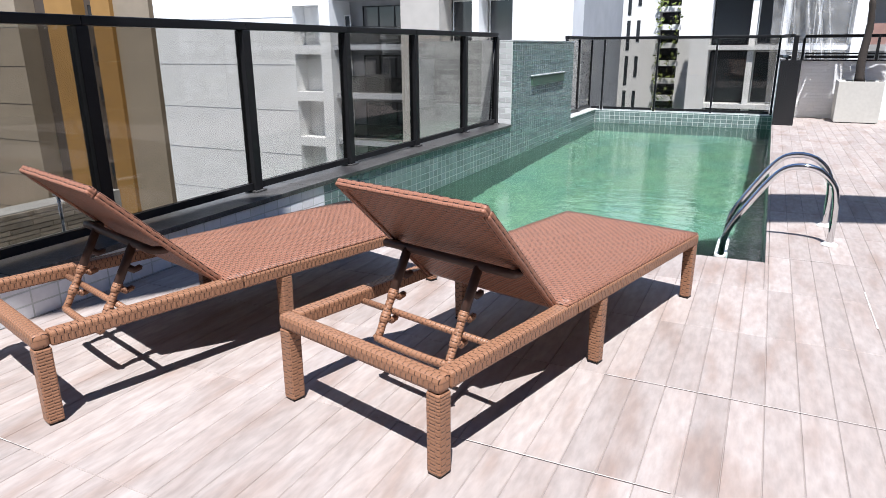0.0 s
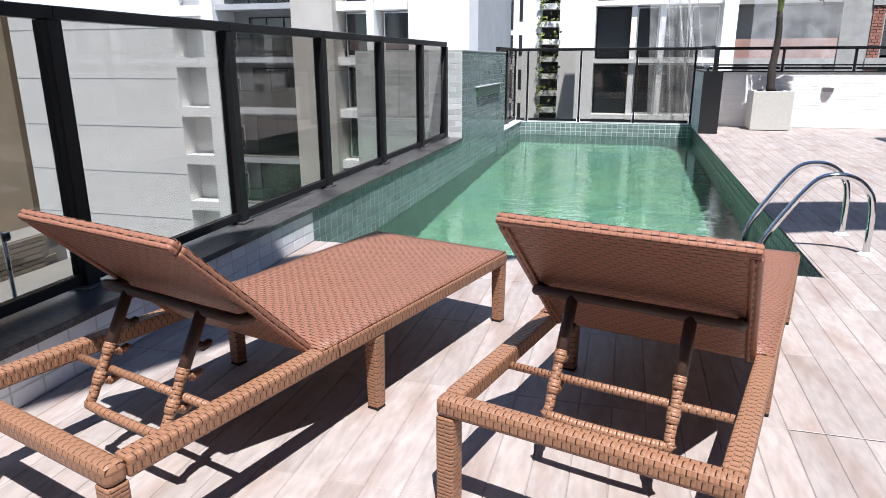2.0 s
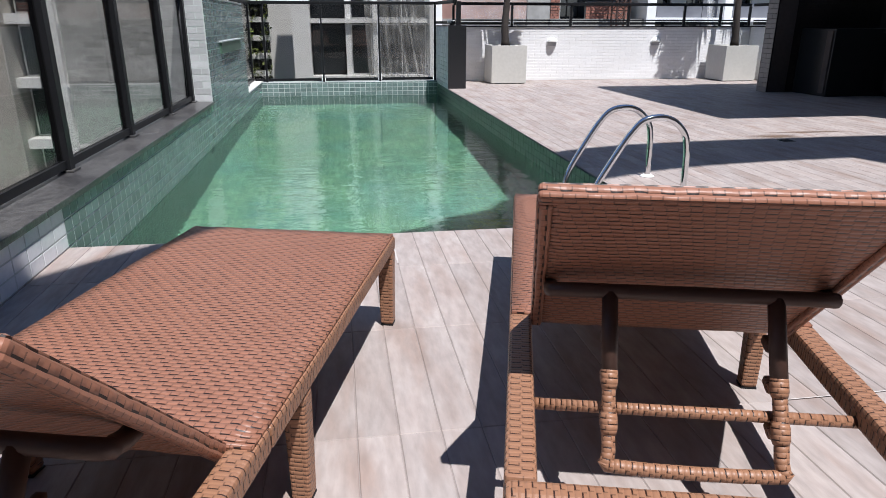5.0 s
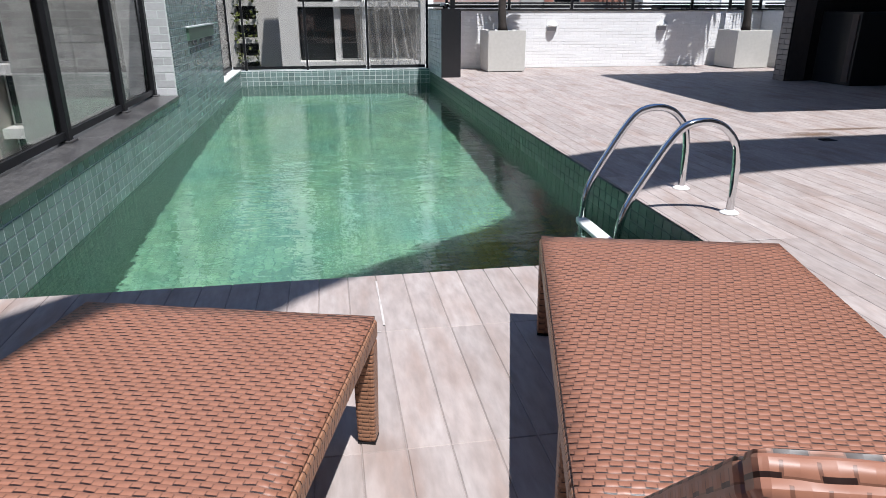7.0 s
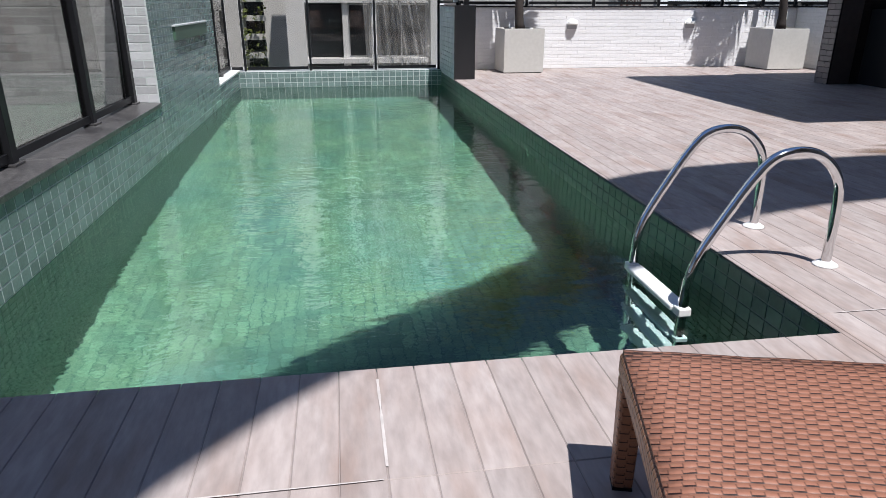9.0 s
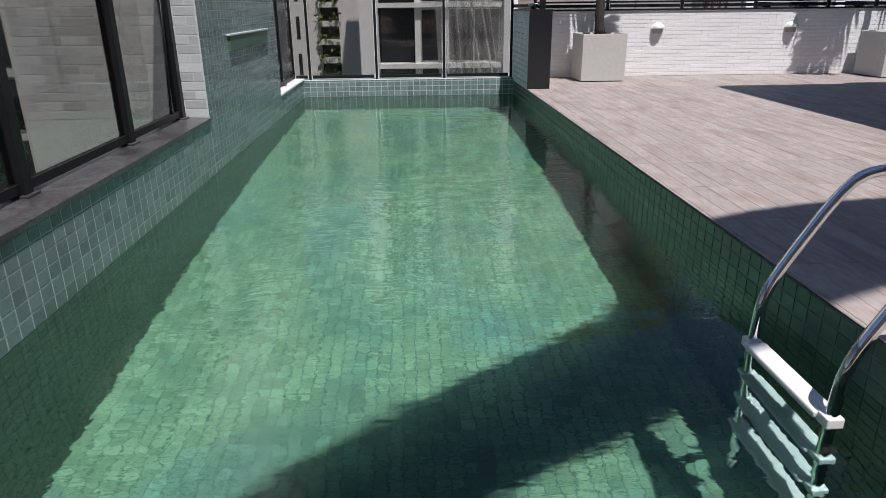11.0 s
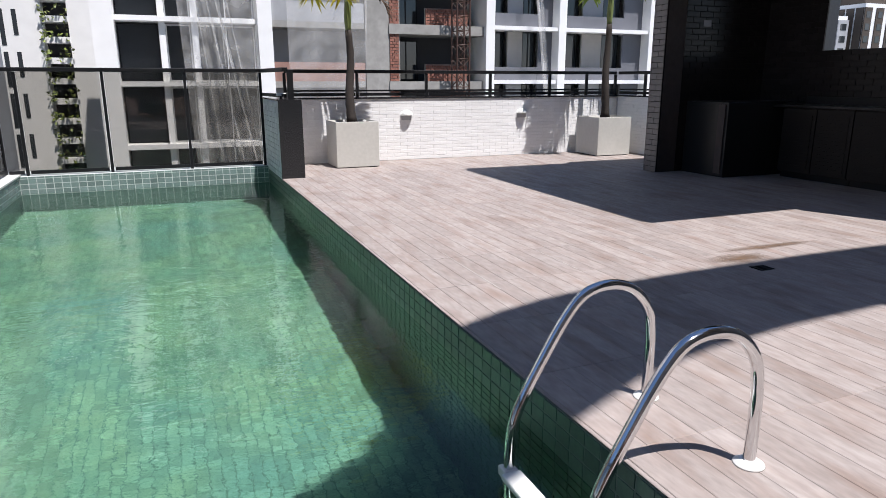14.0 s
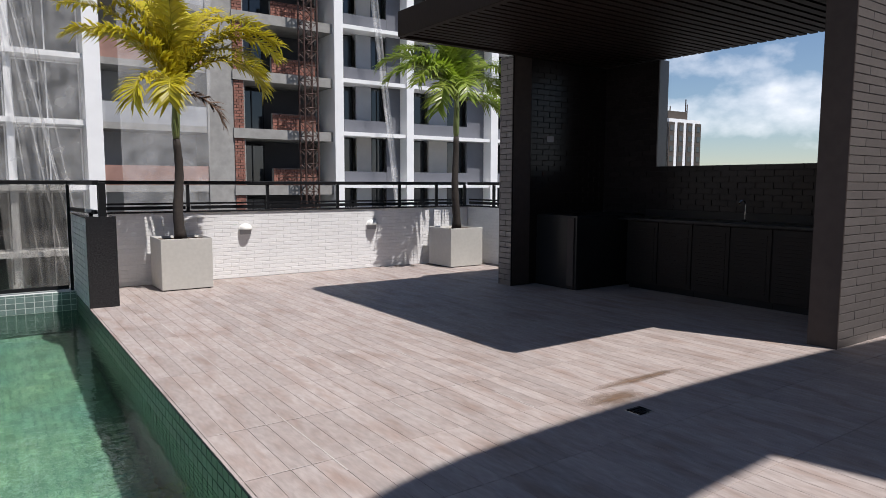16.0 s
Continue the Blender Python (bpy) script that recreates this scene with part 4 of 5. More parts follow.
def cabinet(y0, y1):
    t = thing("cabinet", "dark wooden base cabinet with louvred doors under the worktop", "cabinet", "base cabinets")
    block("body", 9.84, WX - 0.02, y0 + 0.004, y1 - 0.004, 0.08, 0.95, M["cabinet"], t)
    block("plinth", 9.90, WX - 0.02, y0 + 0.004, y1 - 0.004, 0, 0.079, M["black_metal"], t)
    n = 2
    for k in range(n):
        a, b = y0 + (y1 - y0) * k / n + 0.008, y0 + (y1 - y0) * (k + 1) / n - 0.008
        d = block("door", 9.822, 9.839, a, b, 0.10, 0.94, M["cabinet"], t, bevel=0.003)
        z = 0.16
        while z < 0.88:
            block("louvre", 9.812, 9.8215, a + 0.05, b - 0.05, z, z + 0.028, M["cabinet"], d)
            z += 0.045


for a, b in ((2.80, 3.85), (3.85, 4.9), (4.9, 5.95)):
    cabinet(a, b)
grill = thing("barbecue", "dark built-in barbecue block with a brown side panel", "barbecue")
block("body", 9.0, WX - 0.02, 6.12, 6.92, 0, 1.02, M["counter"], grill, bevel=0.004)
block("panel", 8.98, 8.999, 6.16, 6.28, 0.05, 0.99, M["brown_paint"], grill, "brown side strip", bevel=0.003)
switch = thing("wall_switch", "small pale wall box on the tiled wall", "switch")
block("plate", 9.18, 9.32, 6.923, 6.932, 2.06, 2.15, M["grey_paint"], switch, bevel=0.002)
sconce = thing("wall_lamp", "small dark round wall lamp on the grey tiled wall", "lamp")
bm = bmesh.new()
bmesh.ops.create_uvsphere(bm, u_segments=14, v_segments=8, radius=0.09, matrix=Matrix.Translation((9.35, 2.51, 2.45)) @ Matrix.Diagonal((1, 0.8, 1.1, 1)))
part("cover", bm, M["grey_paint"], sconce, smooth=True)

# floor drain with a damp stain
drain = thing("floor_drain", "small steel floor drain in the deck", "drain")
bm = bmesh.new()
box(bm, 5.72, 5.86, 2.40, 2.52, -0.002, 0.003, 0.001)
part("frame", bm, M["chrome"], drain)
for k in range(4):
    block("bar", 5.735, 5.845, 2.415 + k * 0.027, 2.427 + k * 0.027, 0.0031, 0.006, M["black_metal"], drain)
for cx, cy, rx, ry, s in ((5.85, 2.72, 0.30, 0.13, 1), (6.35, 2.92, 0.5, 0.06, 2)):
    bm = bmesh.new()
    vs = []
    for k in range(36):
        a = 2 * math.pi * k / 36
        q = 1 + 0.5 * noise.noise((math.cos(a) * 1.7 + s * 5, math.sin(a) * 1.7, s))
        vs.append(bm.verts.new((cx + math.cos(a) * rx * q, cy + math.sin(a) * ry * q, 0.0025)))
    bm.faces.new(vs)
    tagged(part("stain", bm, M["wet"]), "brown damp stain on the deck tiles", "stain")

# light grout smears along some joints
rnd = random.Random(5)
for x, y, l, across in ((1.672, -0.49, 0.42, 0), (4.552, 4.89, 0.66, 0), (3.832, 4.88, 1.35, 0), (3.832, 2.72, 1.0, 0), (4.552, 2.93, 0.6, 0), (3.49, 4.942, 1.41, 1), (3.36, 2.887, 0.42, 1), (3.42, 3.572, 0.85, 1), (4.04, 5.627, 0.5, 1), (4.46, 4.257, 0.45, 1),
                        (3.42, 0.147, 0.34, 1), (1.0, -0.538, 0.66, 1), (5.272, 4.3, 0.5, 0), (5.272, 2.9, 0.4, 0), (4.6, 3.572, 0.8, 1), (3.832, 6.4, 0.6, 0), (3.832, -0.9, 0.55, 0), (2.40, -2.593, 0.7, 1), (2.75, -1.908, 1.1, 1), (0.2, -3.278, 0.9, 1), (3.2, -2.593, 0.5, 1)):
    bm = bmesh.new()
    w = 0.0018 if across else 0.0032
    n = 10
    pts = [(k / n * l, w * (0.6 + 0.8 * rnd.random())) for k in range(n + 1)]
    lo = [bm.verts.new((x + (p if across else -q), y + (-q if across else p), 0.0022)) for p, q in pts]
    hi = [bm.verts.new((x + (p if across else q), y + (q if across else p), 0.0022)) for p, q in pts]
    for k in range(n):
        bm.faces.new([lo[k], lo[k + 1], hi[k + 1], hi[k]] if across else [lo[k], hi[k], hi[k + 1], lo[k + 1]])
    tagged(part("grout_smear", bm, M["chalk"]), "thin white grout smear along a deck joint", "stain", "grout smears")

# ---------- surrounding buildings ----------
def pane(parent, x0, x1, z0, z1, y, frame_mat, mull=1, deep=0.35):
    """A recessed window: glass, frame and mullions."""
    w = block("window", x0, x1, y + deep, y + deep + 0.04, z0, z1, M["window_glass"], parent)
    bm = bmesh.new()
    f = 0.06
    box(bm, x0, x0 + f, y + deep - 0.04, y + deep - 0.002, z0, z1)
    box(bm, x1 - f, x1, y + deep - 0.04, y + deep - 0.002, z0, z1)
    box(bm, x0 + f, x1 - f, y + deep - 0.04, y + deep - 0.002, z0, z0 + f)
    box(bm, x0 + f, x1 - f, y + deep - 0.04, y + deep - 0.002, z1 - f, z1)
    for k in range(1, mull + 1):
        c = x0 + (x1 - x0) * k / (mull + 1)
        box(bm, c - f / 2, c + f / 2, y + deep - 0.04, y + deep - 0.002, z0 + f, z1 - f)
    part("frame", bm, frame_mat, w)


def railing_glass(parent, x0, x1, z, y):
    block("balcony_rail", x0, x1, y, y + 0.05, z + 0.95, z + 1.0, M["black_metal"], parent)
    block("balcony_glass", x0, x1, y + 0.01, y + 0.03, z + 0.05, z + 0.94, M["glass"], parent)


BOT = -24.0


def west_tower():
    """White tower seen through the side fence."""
    Y = 30.0
    t = thing("apartment_building", "white apartment tower with window strips and glass-railed balconies", "building")
    block("wall", -35.0, -23.4, Y, Y + 12, BOT, 36, M["white_paint"], t)
    for k in range(-8, 12):
        block("joint", -35.0, -23.4, Y - 0.012, Y - 0.001, k * 2.8 + 0.25, k * 2.8 + 0.29, M["grey_paint"], t)
    block("core", -23.4, -6.0, Y + 1.9, Y + 12, BOT, 36, M["grey_paint"], t)
    block("pier", -21.25, -20.5, Y - 0.3, Y + 1.9, BOT, 36, M["white_paint"], t)
    block("pier", -23.39, -22.2, Y + 1.2, Y + 1.9, BOT, 36, M["white_paint"], t)
    block("pier", -15.8, -13.4, Y - 0.2, Y + 1.9, BOT, 36, M["taupe_paint"], t, "pale taupe painted pier")
    block("pier", -9.2, -6.0, Y - 0.2, Y + 1.9, BOT, 36, M["white_paint"], t)
    block("pier", -11.6, -11.2, Y + 0.1, Y + 1.9, BOT, 36, M["white_paint"], t)
    for k in range(-5, 12):
        z = k * 2.8 - 1.35
        block("slab", -23.39, -21.26, Y, Y + 1.9, z - 0.55, z, M["white_paint"], t)
        pane(t, -22.19, -21.3, z + 0.6, z + 2.0, Y + 0.7, M["white_paint"], 0, 0.5)
        pane(t, -20.45, -20.0, z + 0.4, z + 1.7, Y + 0.7, M["white_paint"], 0, 0.5)
        block("slab", -20.49, -15.81, Y, Y + 1.9, z - 0.3, z, M["grey_paint"], t)
        pane(t, -19.5, -16.2, z + 0.05, z + 2.2, Y + 1.3, M["black_metal"], 2, 0.5)
        railing_glass(t, -19.9, -15.81, z, Y)
        block("slab", -13.39, -9.21, Y + 0.3, Y + 1.9, z - 0.45, z, M["white_paint"], t)
        pane(t, -13.3, -11.7, z + 0.02, z + 2.3, Y + 0.9, M["white_paint"], 0, 0.5)
        pane(t, -11.1, -9.3, z + 0.02, z + 2.3, Y + 0.9, M["white_paint"], 0, 0.5)
    return t


def beige_tower():
    Y = 28.5
    t = thing("apartment_building", "beige and ochre apartment tower with small windows", "building")
    for a, b, f, m, lab in ((-80.0, -48.2, 0.0, "beige_paint", ""), (-48.2, -45.2, 1.5, "brown_wall", "dark brown recessed strip"), (-45.2, -42.3, 0.2, "ochre_paint", "ochre painted strip"), (-42.3, -40.1, 1.2, "brown_wall", "dark strip with small windows"),
                            (-40.1, -38.3, 0.0, "ochre_paint", ""), (-38.3, -35.0, 0.3, "beige_paint", ""), (-35.0, -33.8, 0.9, "brown_wall", ""), (-33.8, -31.9, 0.2, "beige_paint", "")):
        block("wall", a, b, Y + f, Y + 1.4 if a > -36 else Y + 12, BOT, 36, M[m], t, lab)
    for k in range(-5, 8):
        pane(t, -41.9, -40.6, k * 2.8 + 0.4, k * 2.8 + 1.5, Y + 0.4, M["brown_wall"], 0, 0.7)
        block("joint", -80, -48.2, Y - 0.012, Y - 0.001, k * 2.8, k * 2.8 + 0.05, M["brown_wall"], t)
    t.matrix_world = Matrix.Translation((0.95, 0, 0))


def planted_tower():
    """White tower farther back, with slit windows and a column of planted niches."""
    Y = 55.0
    t = thing("apartment_building", "white tower with slit windows and planted balcony niches", "building")
    block("wall", -16.0, -5.6, Y, Y + 12, BOT, 15.4, M["white_paint"], t)
    block("wall", -3.95, 8.0, Y, Y + 12, BOT, 15.4, M["white_paint"], t)
    # back wall coloured dark to give the niche its shade
    block("niche_back", -5.6, -3.95, Y + 1.6, Y + 12, BOT, 15.4, M["recess_shade"], t)
    for k in range(-12, 10):
        z = 1.3 + 1.42 * k
        block("niche_shelf", -5.6, -3.95, Y - 0.1, Y + 1.59, z - 0.2, z + 0.22, M["white_paint"], t)
        if -8 < k < 12:
            bm = bmesh.new()
            rnd = random.Random(k)
            for j in range(34):
                edge = rnd.random() < 0.75
                c = Vector((-5.6 + rnd.random() ** 2 * 1.2 if edge else -3.95 - rnd.random() * 0.3, Y - 0.15 - rnd.random() * 0.2, z + 0.25 + rnd.random() * 1.0 - 0.35))
                d = Vector((rnd.uniform(-1, 1), rnd.uniform(-1, 0.4), rnd.uniform(-1, 0.6))).normalized() * 0.3
                q = Vector((rnd.uniform(-1, 1), rnd.uniform(-1, 1), rnd.uniform(-1, 1))).normalized() * 0.12
                bm.faces.new([bm.verts.new(p) for p in (c, c + d * 0.5 + q, c + d, c + d * 0.5 - q)])
            tagged(part("plants", bm, M["foliage"], t, "green trailing plants"), kind="stuff")
        if k % 2 == 0:
            for x in (-8.15, -7.35, -11.9):
                block("slit_window", x, x + 0.28, Y - 0.03, Y - 0.001, z + (0.3 if x > -8 else -0.4), z + 2.0, M["window_glass"], t)


def north_tower():
    """White tower under works with netting, seen over the parapet."""
    Y = 35.0
    t = thing("apartment_building", "white apartment tower under works, hung with debris netting", "building")
    block("core", -0.9, 40.0, Y + 2.6, Y + 14, BOT, 15.0, M["grey_paint"], t)
    block("wall", -0.9, 0.05, Y - 0.2, Y + 2.6, BOT, 15.0, M["white_paint"], t)
    for a, b, f in ((1.95, 2.25, 0.25), (3.45, 3.72, 0.25), (6.55, 7.25, -0.25), (12.2, 13.5, 0.2), (19.2, 19.75, -0.2), (24.0, 24.5, -0.2), (30.6, 31.2, -0.2), (36.5, 37.0, -0.2)):
        block("pier", a, b, Y + f, Y + 2.6, BOT, 15.0, M["white_paint"] if a != 12.2 else M["concrete"], t)
    for k in range(-8, 5):
        z = 1.28 + 3.03 * k
        # glazed bays
        block("slab", 0.05, 6.55, Y, Y + 2.6, z - 0.22, z + 0.02, M["white_paint"], t)
        for a, b in ((0.08, 1.93), (2.27, 3.43), (3.74, 6.52)):
            pane(t, a, b, z + 0.03, z + 2.76, Y + 0.7, M["white_paint"] if a > 1 else M["black_metal"], 0 if a < 3 else 1, 0.5)
        block("slab", 7.25, 12.2, Y + 0.3, Y + 2.6, z - 0.3, z + 0.02, M["concrete"], t)
        block("parapet", 7.25, 12.2, Y + 0.3, Y + 0.45, z + 0.02, z + 1.0, M["grey_paint"] if k % 2 else M["faded_panel"], t)
        # open floors with raw brick
        block("slab", 13.5, 19.2, Y + 0.1, Y + 2.6, z - 0.5, z + 0.02, M["concrete"], t)
        # thin dark sheet in place of the shaded room behind
        block("room", 13.5, 19.2, Y + 2.5, Y + 2.58, z + 0.02, z + 2.5, M["recess_shade"], t)
        if -4 < k < 5:
            cells = grid_cells(0.55, 2.5, 0.27, 0.15, 0.02, 0.5)
            joined_tiles("brick", cells, (13.55, Y + 0.22, z + 0.02), (1, 0, 0), (0, 0, 1), (0, -1, 0), 0.05, M["red_brick"], t, "raw red brick pier")
            block("brick_pier", 13.5, 14.15, Y + 0.24, Y + 0.6, z + 0.02, z + 2.5, M["concrete"], t)
            cells = grid_cells(2.6, 0.95, 0.27, 0.15, 0.02, 0.5)
            joined_tiles("brick", cells, (15.9, Y + 0.9, z + 0.02), (1, 0, 0), (0, 0, 1), (0, -1, 0), 0.05, M["red_brick"], t, "raw red brick infill")
            block("brick_infill", 15.9, 18.5, Y + 0.92, Y + 1.1, z + 0.02, z + 0.98, M["concrete"], t)
            pane(t, 14.4, 15.8, z + 0.1, z + 2.3, Y + 1.6, M["black_metal"], 1, 0.4)
        # finished bays on the far side
        for a, b in ((19.75, 24.0), (24.5, 30.6), (31.2, 36.5)):
            block("slab", a, b, Y - 0.1, Y + 2.6, z - 0.12, z + 0.1, M["white_paint"], t)
            w = (b - a) / 4
            block("wall", a, a + 0.35, Y + 0.55, Y + 2.6, z + 0.1, z + 2.9, M["grey_paint"], t)
            pane(t, a + 0.36, a + 0.36 + w, z + 0.1, z + 2.9, Y + 1.1, M["black_metal"], 0, 0.4)
            block("panel", a + 0.37 + w, a + 0.3 + 2 * w, Y + 1.0, Y + 1.15, z + 0.1, z + 2.9, M["taupe_paint"] if k % 3 == 0 else M["grey_paint"], t)
            pane(t, a + 0.31 + 2 * w, a + 0.1 + 3 * w, z + 0.1, z + 2.9, Y + 0.7, M["black_metal"], 1, 0.4)
            block("panel", a + 0.11 + 3 * w, b, Y + 0.6, Y + 0.75, z + 0.1, z + 2.9, M["bay_panel"], t)
            block("panel", a + 0.36, b - w, Y + 0.45, Y + 0.55, z + 0.1, z + 0.85, M["bay_panel"], t)
    return t


def veil(x0, x1, z0, z1, y, slant=0.0, folds=5, label="white debris netting hanging down the facade"):
    bm = bmesh.new()
    nx, nz = 40, 24
    g = [[bm.verts.new((x0 + (x1 - x0) * (i / nx) * (1 - 0.18 * (1 - j / nz)) + slant * (1 - j / nz), y - 0.13 * math.sin(i / nx * folds * 6.28 + j * 0.12) * (0.4 + 0.6 * noise.noise((i * 0.11, j * 0.09, x0))), z0 + (z1 - z0) * j / nz)) for i in range(nx + 1)] for j in range(nz + 1)]
    for j in range(nz):
        for i in range(nx):
            f = bm.faces.new([g[j][i], g[j][i + 1], g[j + 1][i + 1], g[j + 1][i]])
            f.smooth = True
    return tagged(part("debris_netting", bm, M["veil"]), label, "netting", "debris netting")


def hoist():
    """Lattice mast of a works hoist."""
    t = thing("works_hoist", "dark lattice hoist mast against the unfinished floors", "hoist")
    X, Y, W = 17.0, 33.9, 0.75
    for dx in (0, W):
        for dy in (0, W):
            block("mast_post", X + dx - 0.04, X + dx + 0.04, Y + dy - 0.04, Y + dy + 0.04, BOT, 16, M["cane_dark"], t)
    for dy in (0, W):
        bm = bmesh.new()
        z = -8.0
        while z < 15:
            tube(bm, [(X, Y + dy, z), (X + W, Y + dy, z)], 0.03, 5)
            tube(bm, [(X, Y + dy, z), (X + W, Y + dy, z + 0.75)], 0.025, 5)
            tube(bm, [(X + W, Y + dy, z), (X, Y + dy, z + 0.75)], 0.025, 5)
            z += 0.75
        tagged(part("lattice", bm, M["cane_dark"], t), kind="stuff")
    return t


west = west_tower()
west.matrix_world = Matrix.Translation((3.2, -4.25, 1.3)) @ Matrix.Scale(0.87, 4) @ Matrix.Translation((-3.2, 4.25, -1.3))
beige_tower()
planted_tower()
north_tower()
hoist()
veil(2.4, 6.3, -6, 14.8, 34.4, 0.9, 7)
veil(7.9, 12.4, -6, 14.8, 34.2, 0.0, 3)
for a, b, z1, w in ((3.0, 5.4, 12, 0.10), (3.4, 6.0, 11, 0.16), (3.9, 6.3, 12, 0.08), (4.4, 5.0, 12, 0.07), (2.9, 4.4, 13, 0.07)):
    for k in range(2):
        veil(a, a + w, -3, z1, 34.1 - 0.06 * k, b - a, 1, "twisted bright fold of white debris netting")
veil(21.0, 21.5, -2, 14, 34.4, 2.2, 1, "narrow twisted strip of white debris netting")
veil(21.1, 21.5, -2, 14, 34.3, 2.0, 1, "narrow twisted strip of white debris netting")


def far_tower(x, y, w, d, top, dark):
    t = thing("apartment_building", "distant grey and white tower with roof aerials" if dark else "distant low white building", "building")
    body = block("wall", x, x + w, y, y + d, BOT, top, M["white_paint"], t)
    n = 7 if dark else 3
    for k in range(n):
        c = x + w * (k + 0.5) / n
        if k % 2 == 0:
            block("window_strip", c - w / n * 0.62, c + w / n * 0.62, y - 0.25, y - 0.01, BOT, top - 1.0, M["brown_wall"] if dark else M["grey_paint"], t)
            z = top - 3.5
            while z > top - 40:
                block("window", c - w / n * 0.36, c + w / n * 0.36, y - 0.32, y - 0.26, z, z + 1.6, M["window_glass"], t)
                z -= 3
    for k in range(6):
        c = y + d * (k + 0.5) / 6
        block("window_strip", x - 0.25, x - 0.01, c - d / 15, c + d / 15, BOT, top - 1.0, M["brown_wall"], t)
    if dark:
        block("crown", x + w * 0.15, x + w * 0.75, y + 2, y + d - 2, top, top + 2.5, M["brown_wall"], t)
        for k, h in ((0.2, 7), (0.3, 4), (0.8, 6.5), (0.85, 5)):
            block("aerial", x + w * k - 0.12, x + w * k + 0.12, y + 3, y + 3.24, top, top + h, M["cane_dark"], t)


far_tower(168, 123, 15, 16, 20.5, True)
far_tower(157, 126, 9, 10, 17.5, False)

# ---------- small pieces: tiles ----------
def deck_rects():
    """Wood-look deck tiles: planks 12 cm wide, with cross joints in line."""
    P, LN, X0, Y0 = 0.12, 0.685, 1.672, 0.147
    out = []
    i0 = math.floor((0.0 - X0) / P)
    i = i0
    while X0 + P * i < 11.95:
        a, b = X0 + P * i, X0 + P * (i + 1)
        j = math.floor((-7.5 - Y0) / LN) - 1
        while Y0 + LN * j < PARA:
            c, d = Y0 + LN * j, Y0 + LN * (j + 1)
            j += 1
            segs = [(max(a, 0.0), min(b, 12.0), max(c, -7.5), min(d, PARA))]
            fin = []
            for s in segs:
                if s[0] < PW < s[1] and s[3] > -0.02:
                    fin += [(s[0], PW, s[2], s[3]), (PW, s[1], s[2], s[3])]
                else:
                    fin.append(s)
            for s in fin:
                x0, x1, y0, y1 = s
                if x0 < PW - 1e-6:
                    y1 = min(y1, -0.0)
                if x1 <= 3.67 and x0 >= PW - 1e-6:
                    y1 = min(y1, 8.30)
                if x1 - x0 > 0.012 and y1 - y0 > 0.012:
                    out.append((x0 + 0.0009, x1 - 0.0009, y0 + 0.0011, y1 - 0.0011))
        i += 1
    return out


rects = deck_rects()
near = [r for r in rects if 0.9 < r[0] < 4.6 and -3.4 < r[2] < 2.0]
near.sort(key=lambda r: (r[0] - 2.6) ** 2 + (r[2] + 1.0) ** 2)
near = near[:300]
chosen = set(near)
deck = bpy.data.objects["floor"]
tile_pieces("plank_tile", near, (0, 0, FL), (1, 0, 0), (0, 1, 0), (0, 0, 1), -FL, M["deck"], deck)
joined_tiles("deck_tiles", [r for r in rects if r not in chosen], (0, 0, FL), (1, 0, 0), (0, 1, 0), (0, 0, 1), -FL, M["deck_far"], deck, "pale grey-brown wood-look deck tiles")



def tiled(cells, o, u, v, nrm, depth, material, parent, best, name="tile"):
    """The 300 tiles that come first by best as pieces, the rest joined."""
    cells = sorted(cells, key=best)
    tile_pieces(name, cells[:300], o, u, v, nrm, depth, material, parent)
    if cells[300:]:
        joined_tiles("tiles", cells[300:], o, u, v, nrm, depth, material, parent)


T, TU = 0.0735, 0.102
G = 0.0045
# long pool wall, above and below the water
above = grid_cells(4.5, 0.216 - WATER - 0.002, TU, T, G)
near_cells = [c for c in above if c[0] < 3.5]
rest = [c for c in above if c[0] >= 3.5]
tile_pieces("tile", near_cells[:300], (-0.012, 0.0, WATER), (0, 1, 0), (0, 0, 1), (1, 0, 0), 0.012, M["teal"], low_wall)
joined_tiles("tiles", near_cells[300:] + rest, (-0.012, 0.0, WATER), (0, 1, 0), (0, 0, 1), (1, 0, 0), 0.012, M["teal_far"], low_wall)
up = grid_cells(3.2, 1.365 - WATER, TU, T, G)
mid = [c for c in up if 0.35 < c[2] and c[0] < 1.6][:300]
tile_pieces("tile", mid, (-0.012, 4.5, WATER), (0, 1, 0), (0, 0, 1), (1, 0, 0), 0.012, M["teal"], pier)
mids = set(mid)
joined_tiles("tiles", [c for c in up if c not in mids], (-0.012, 4.5, WATER), (0, 1, 0), (0, 0, 1), (1, 0, 0), 0.012, M["teal_far"], pier)
joined_tiles("tiles", grid_cells(PL - 7.7, 0.03 - WATER, TU, T, G), (-0.012, 7.7, WATER), (0, 1, 0), (0, 0, 1), (1, 0, 0), 0.012, M["teal_far"], pool)
tiled(grid_cells(1.48, 1.11, 0.20, T, G, 0.5), (-1.49, 4.512, 0.254), (1, 0, 0), (0, 0, 1), (0, -1, 0), 0.012, M["pale_tile"], pier, lambda c: -c[0])
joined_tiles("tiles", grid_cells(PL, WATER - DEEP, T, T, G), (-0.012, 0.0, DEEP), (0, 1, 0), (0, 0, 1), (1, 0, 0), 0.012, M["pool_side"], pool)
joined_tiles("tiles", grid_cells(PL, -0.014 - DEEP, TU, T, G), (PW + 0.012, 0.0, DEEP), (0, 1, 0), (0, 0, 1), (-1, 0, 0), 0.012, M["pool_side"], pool)
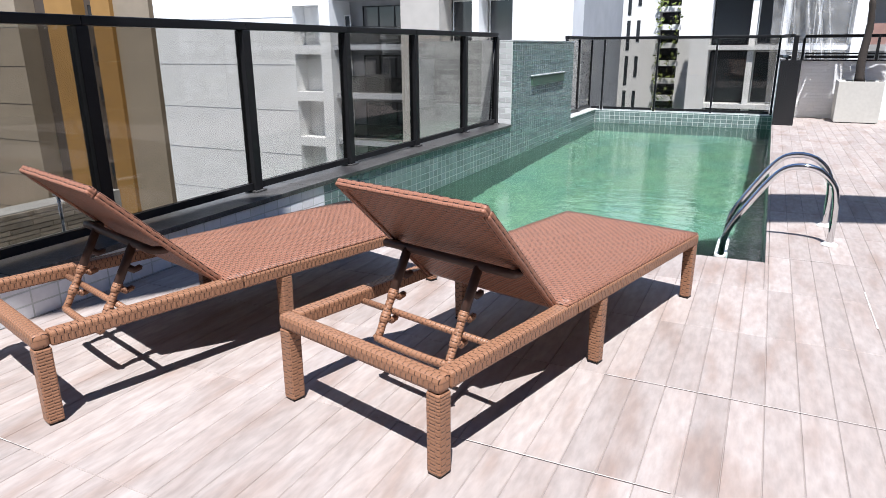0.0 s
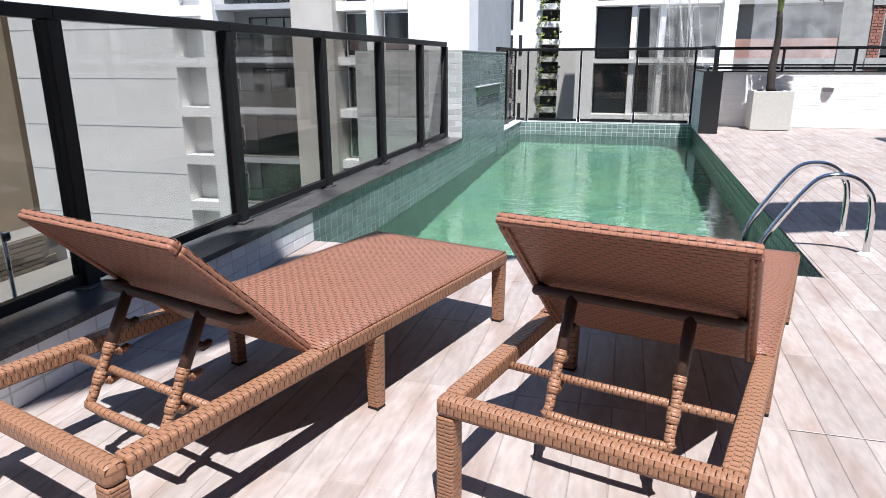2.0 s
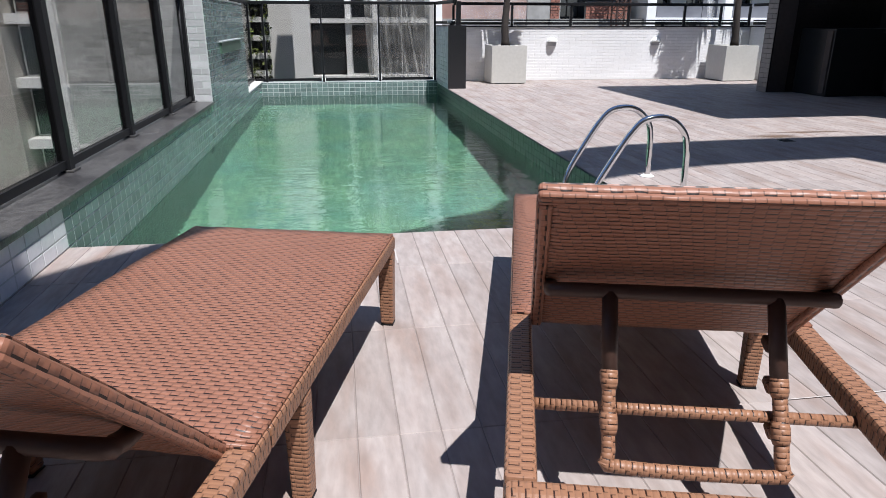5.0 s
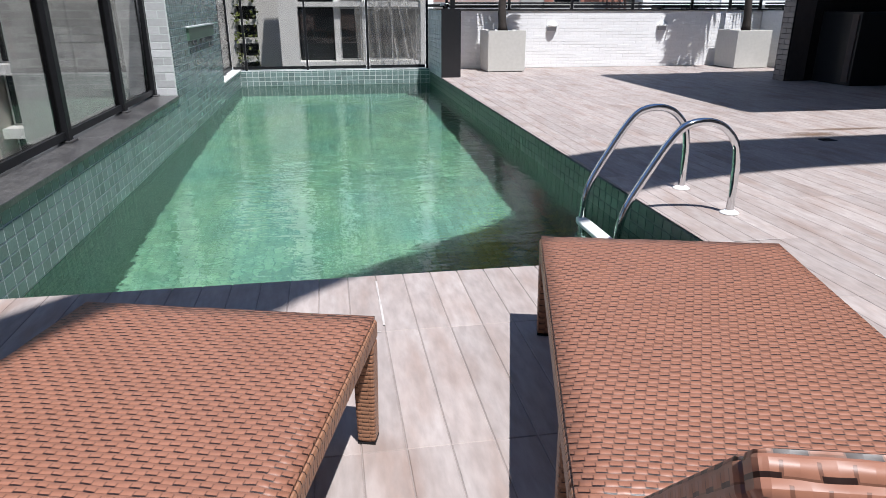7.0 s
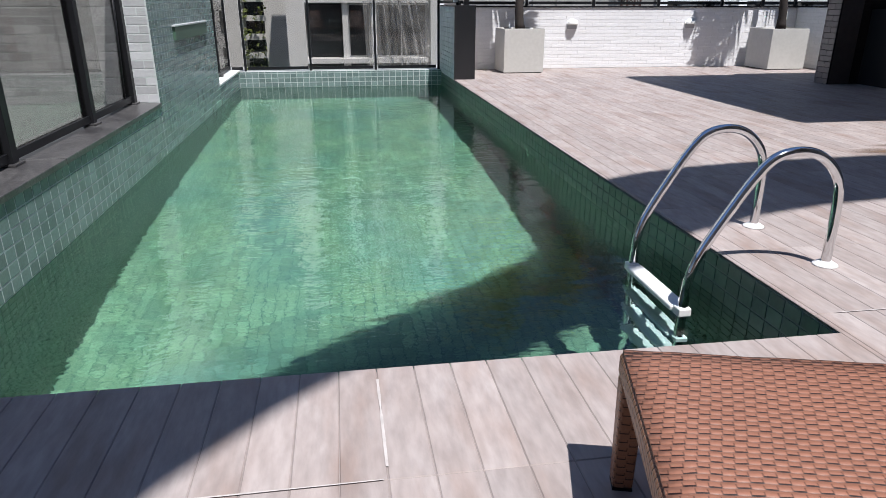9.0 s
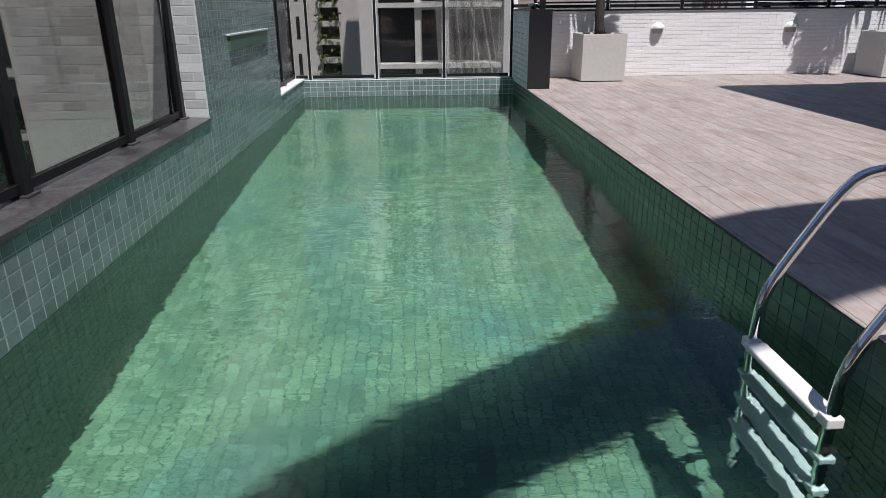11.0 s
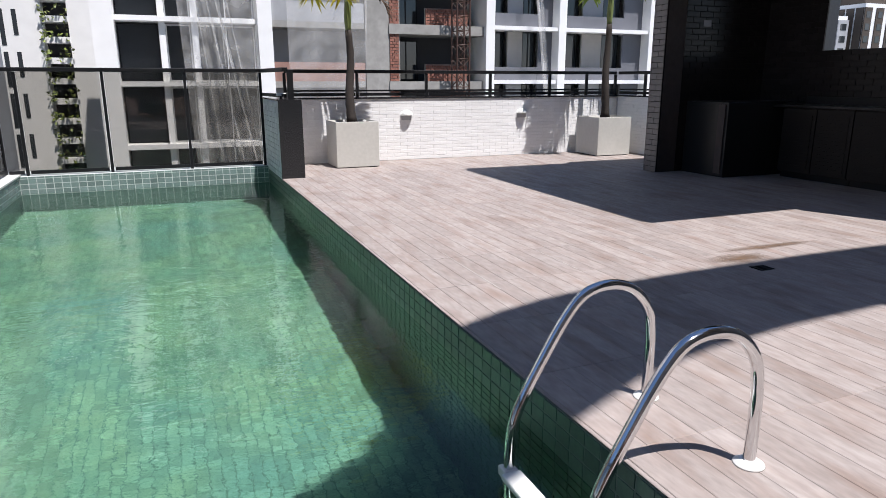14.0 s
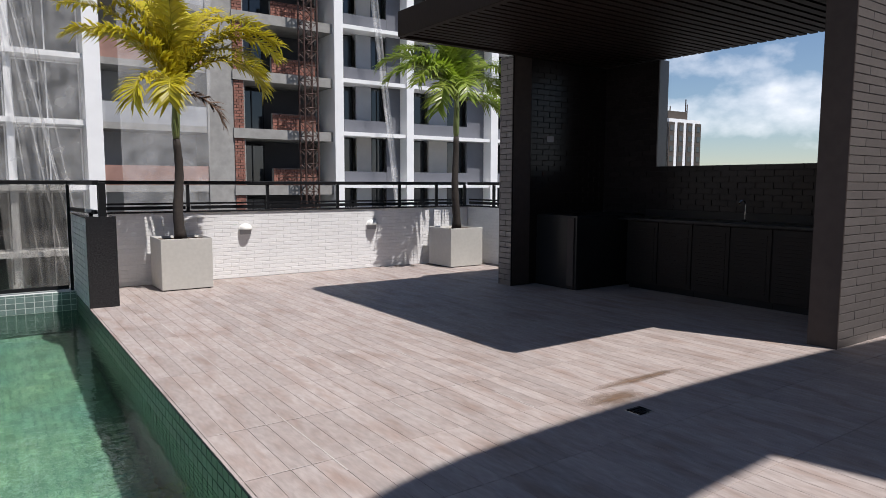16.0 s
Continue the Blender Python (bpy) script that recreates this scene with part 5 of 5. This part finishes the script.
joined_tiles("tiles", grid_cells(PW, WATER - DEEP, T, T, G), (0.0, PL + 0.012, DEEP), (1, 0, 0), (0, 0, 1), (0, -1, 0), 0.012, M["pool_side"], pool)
joined_tiles("tiles", grid_cells(PW, 0.03 - WATER, TU, T, G), (0.0, PL + 0.012, WATER), (1, 0, 0), (0, 0, 1), (0, -1, 0), 0.012, M["teal_far"], pool)
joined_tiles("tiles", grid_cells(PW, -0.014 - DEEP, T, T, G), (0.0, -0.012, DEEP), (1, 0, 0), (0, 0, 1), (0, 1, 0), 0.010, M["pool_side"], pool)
tiled(grid_cells(PW, PL, T, T, G), (0, 0, DEEP - 0.012), (1, 0, 0), (0, 1, 0), (0, 0, 1), 0.012, M["pool_floor"], pool, lambda c: (c[0] - 1.3) ** 2 + (c[2] - 1.3) ** 2, "floor_tile")
joined_tiles("tiles", grid_cells(1.53, 1.04, T, T, G), (PW + 0.012, 8.327, 0.0), (0, 1, 0), (0, 0, 1), (-1, 0, 0), 0.010, M["pale_tile"], end_wall)
# pale tiles on the deck side of the low wall
tiled(grid_cells(7.4, 0.215, 0.148, T, G), (-0.012, -7.4, 0.0), (0, 1, 0), (0, 0, 1), (1, 0, 0), 0.012, M["low_tile"], low_wall, lambda c: -c[0], "white_tile")
# parapet and its return
tiled(grid_cells(6.30, 1.02, 0.24, 0.0585, 0.005, 0.5), (3.65, PARA + 0.0095, 0.0), (1, 0, 0), (0, 0, 1), (0, -1, 0), 0.0035, M["white_brick"], parapet, lambda c: c[0])
joined_tiles("tiles", grid_cells(2.64, 1.02, 0.24, 0.0585, 0.005, 0.5), (9.96, 7.21, 0.0), (0, 1, 0), (0, 0, 1), (-1, 0, 0), 0.0035, M["white_brick"], ret, "white slim wall tiles")
# barbecue corner walls
tiled(grid_cells(3.45, RZ + 0.28, 0.60, 0.078, 0.005, 0.5), (8.55, 2.524, 0.0), (1, 0, 0), (0, 0, 1), (0, -1, 0), 0.006, M["brown_tile"], w2, lambda c: c[0])
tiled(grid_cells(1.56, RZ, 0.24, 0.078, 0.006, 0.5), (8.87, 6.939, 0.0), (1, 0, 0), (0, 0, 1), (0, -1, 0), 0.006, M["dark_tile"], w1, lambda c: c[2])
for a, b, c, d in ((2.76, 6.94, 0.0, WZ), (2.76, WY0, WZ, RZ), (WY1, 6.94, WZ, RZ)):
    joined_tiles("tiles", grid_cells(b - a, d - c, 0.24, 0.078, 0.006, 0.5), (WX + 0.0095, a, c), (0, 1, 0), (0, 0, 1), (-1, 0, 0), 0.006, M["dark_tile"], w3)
joined_tiles("tiles", grid_cells(0.27, RZ, 0.24, 0.078, 0.006, 0.5), (8.5195, 6.925, 0.0), (0, 1, 0), (0, 0, 1), (-1, 0, 0), 0.005, M["brown_tile"], w1)
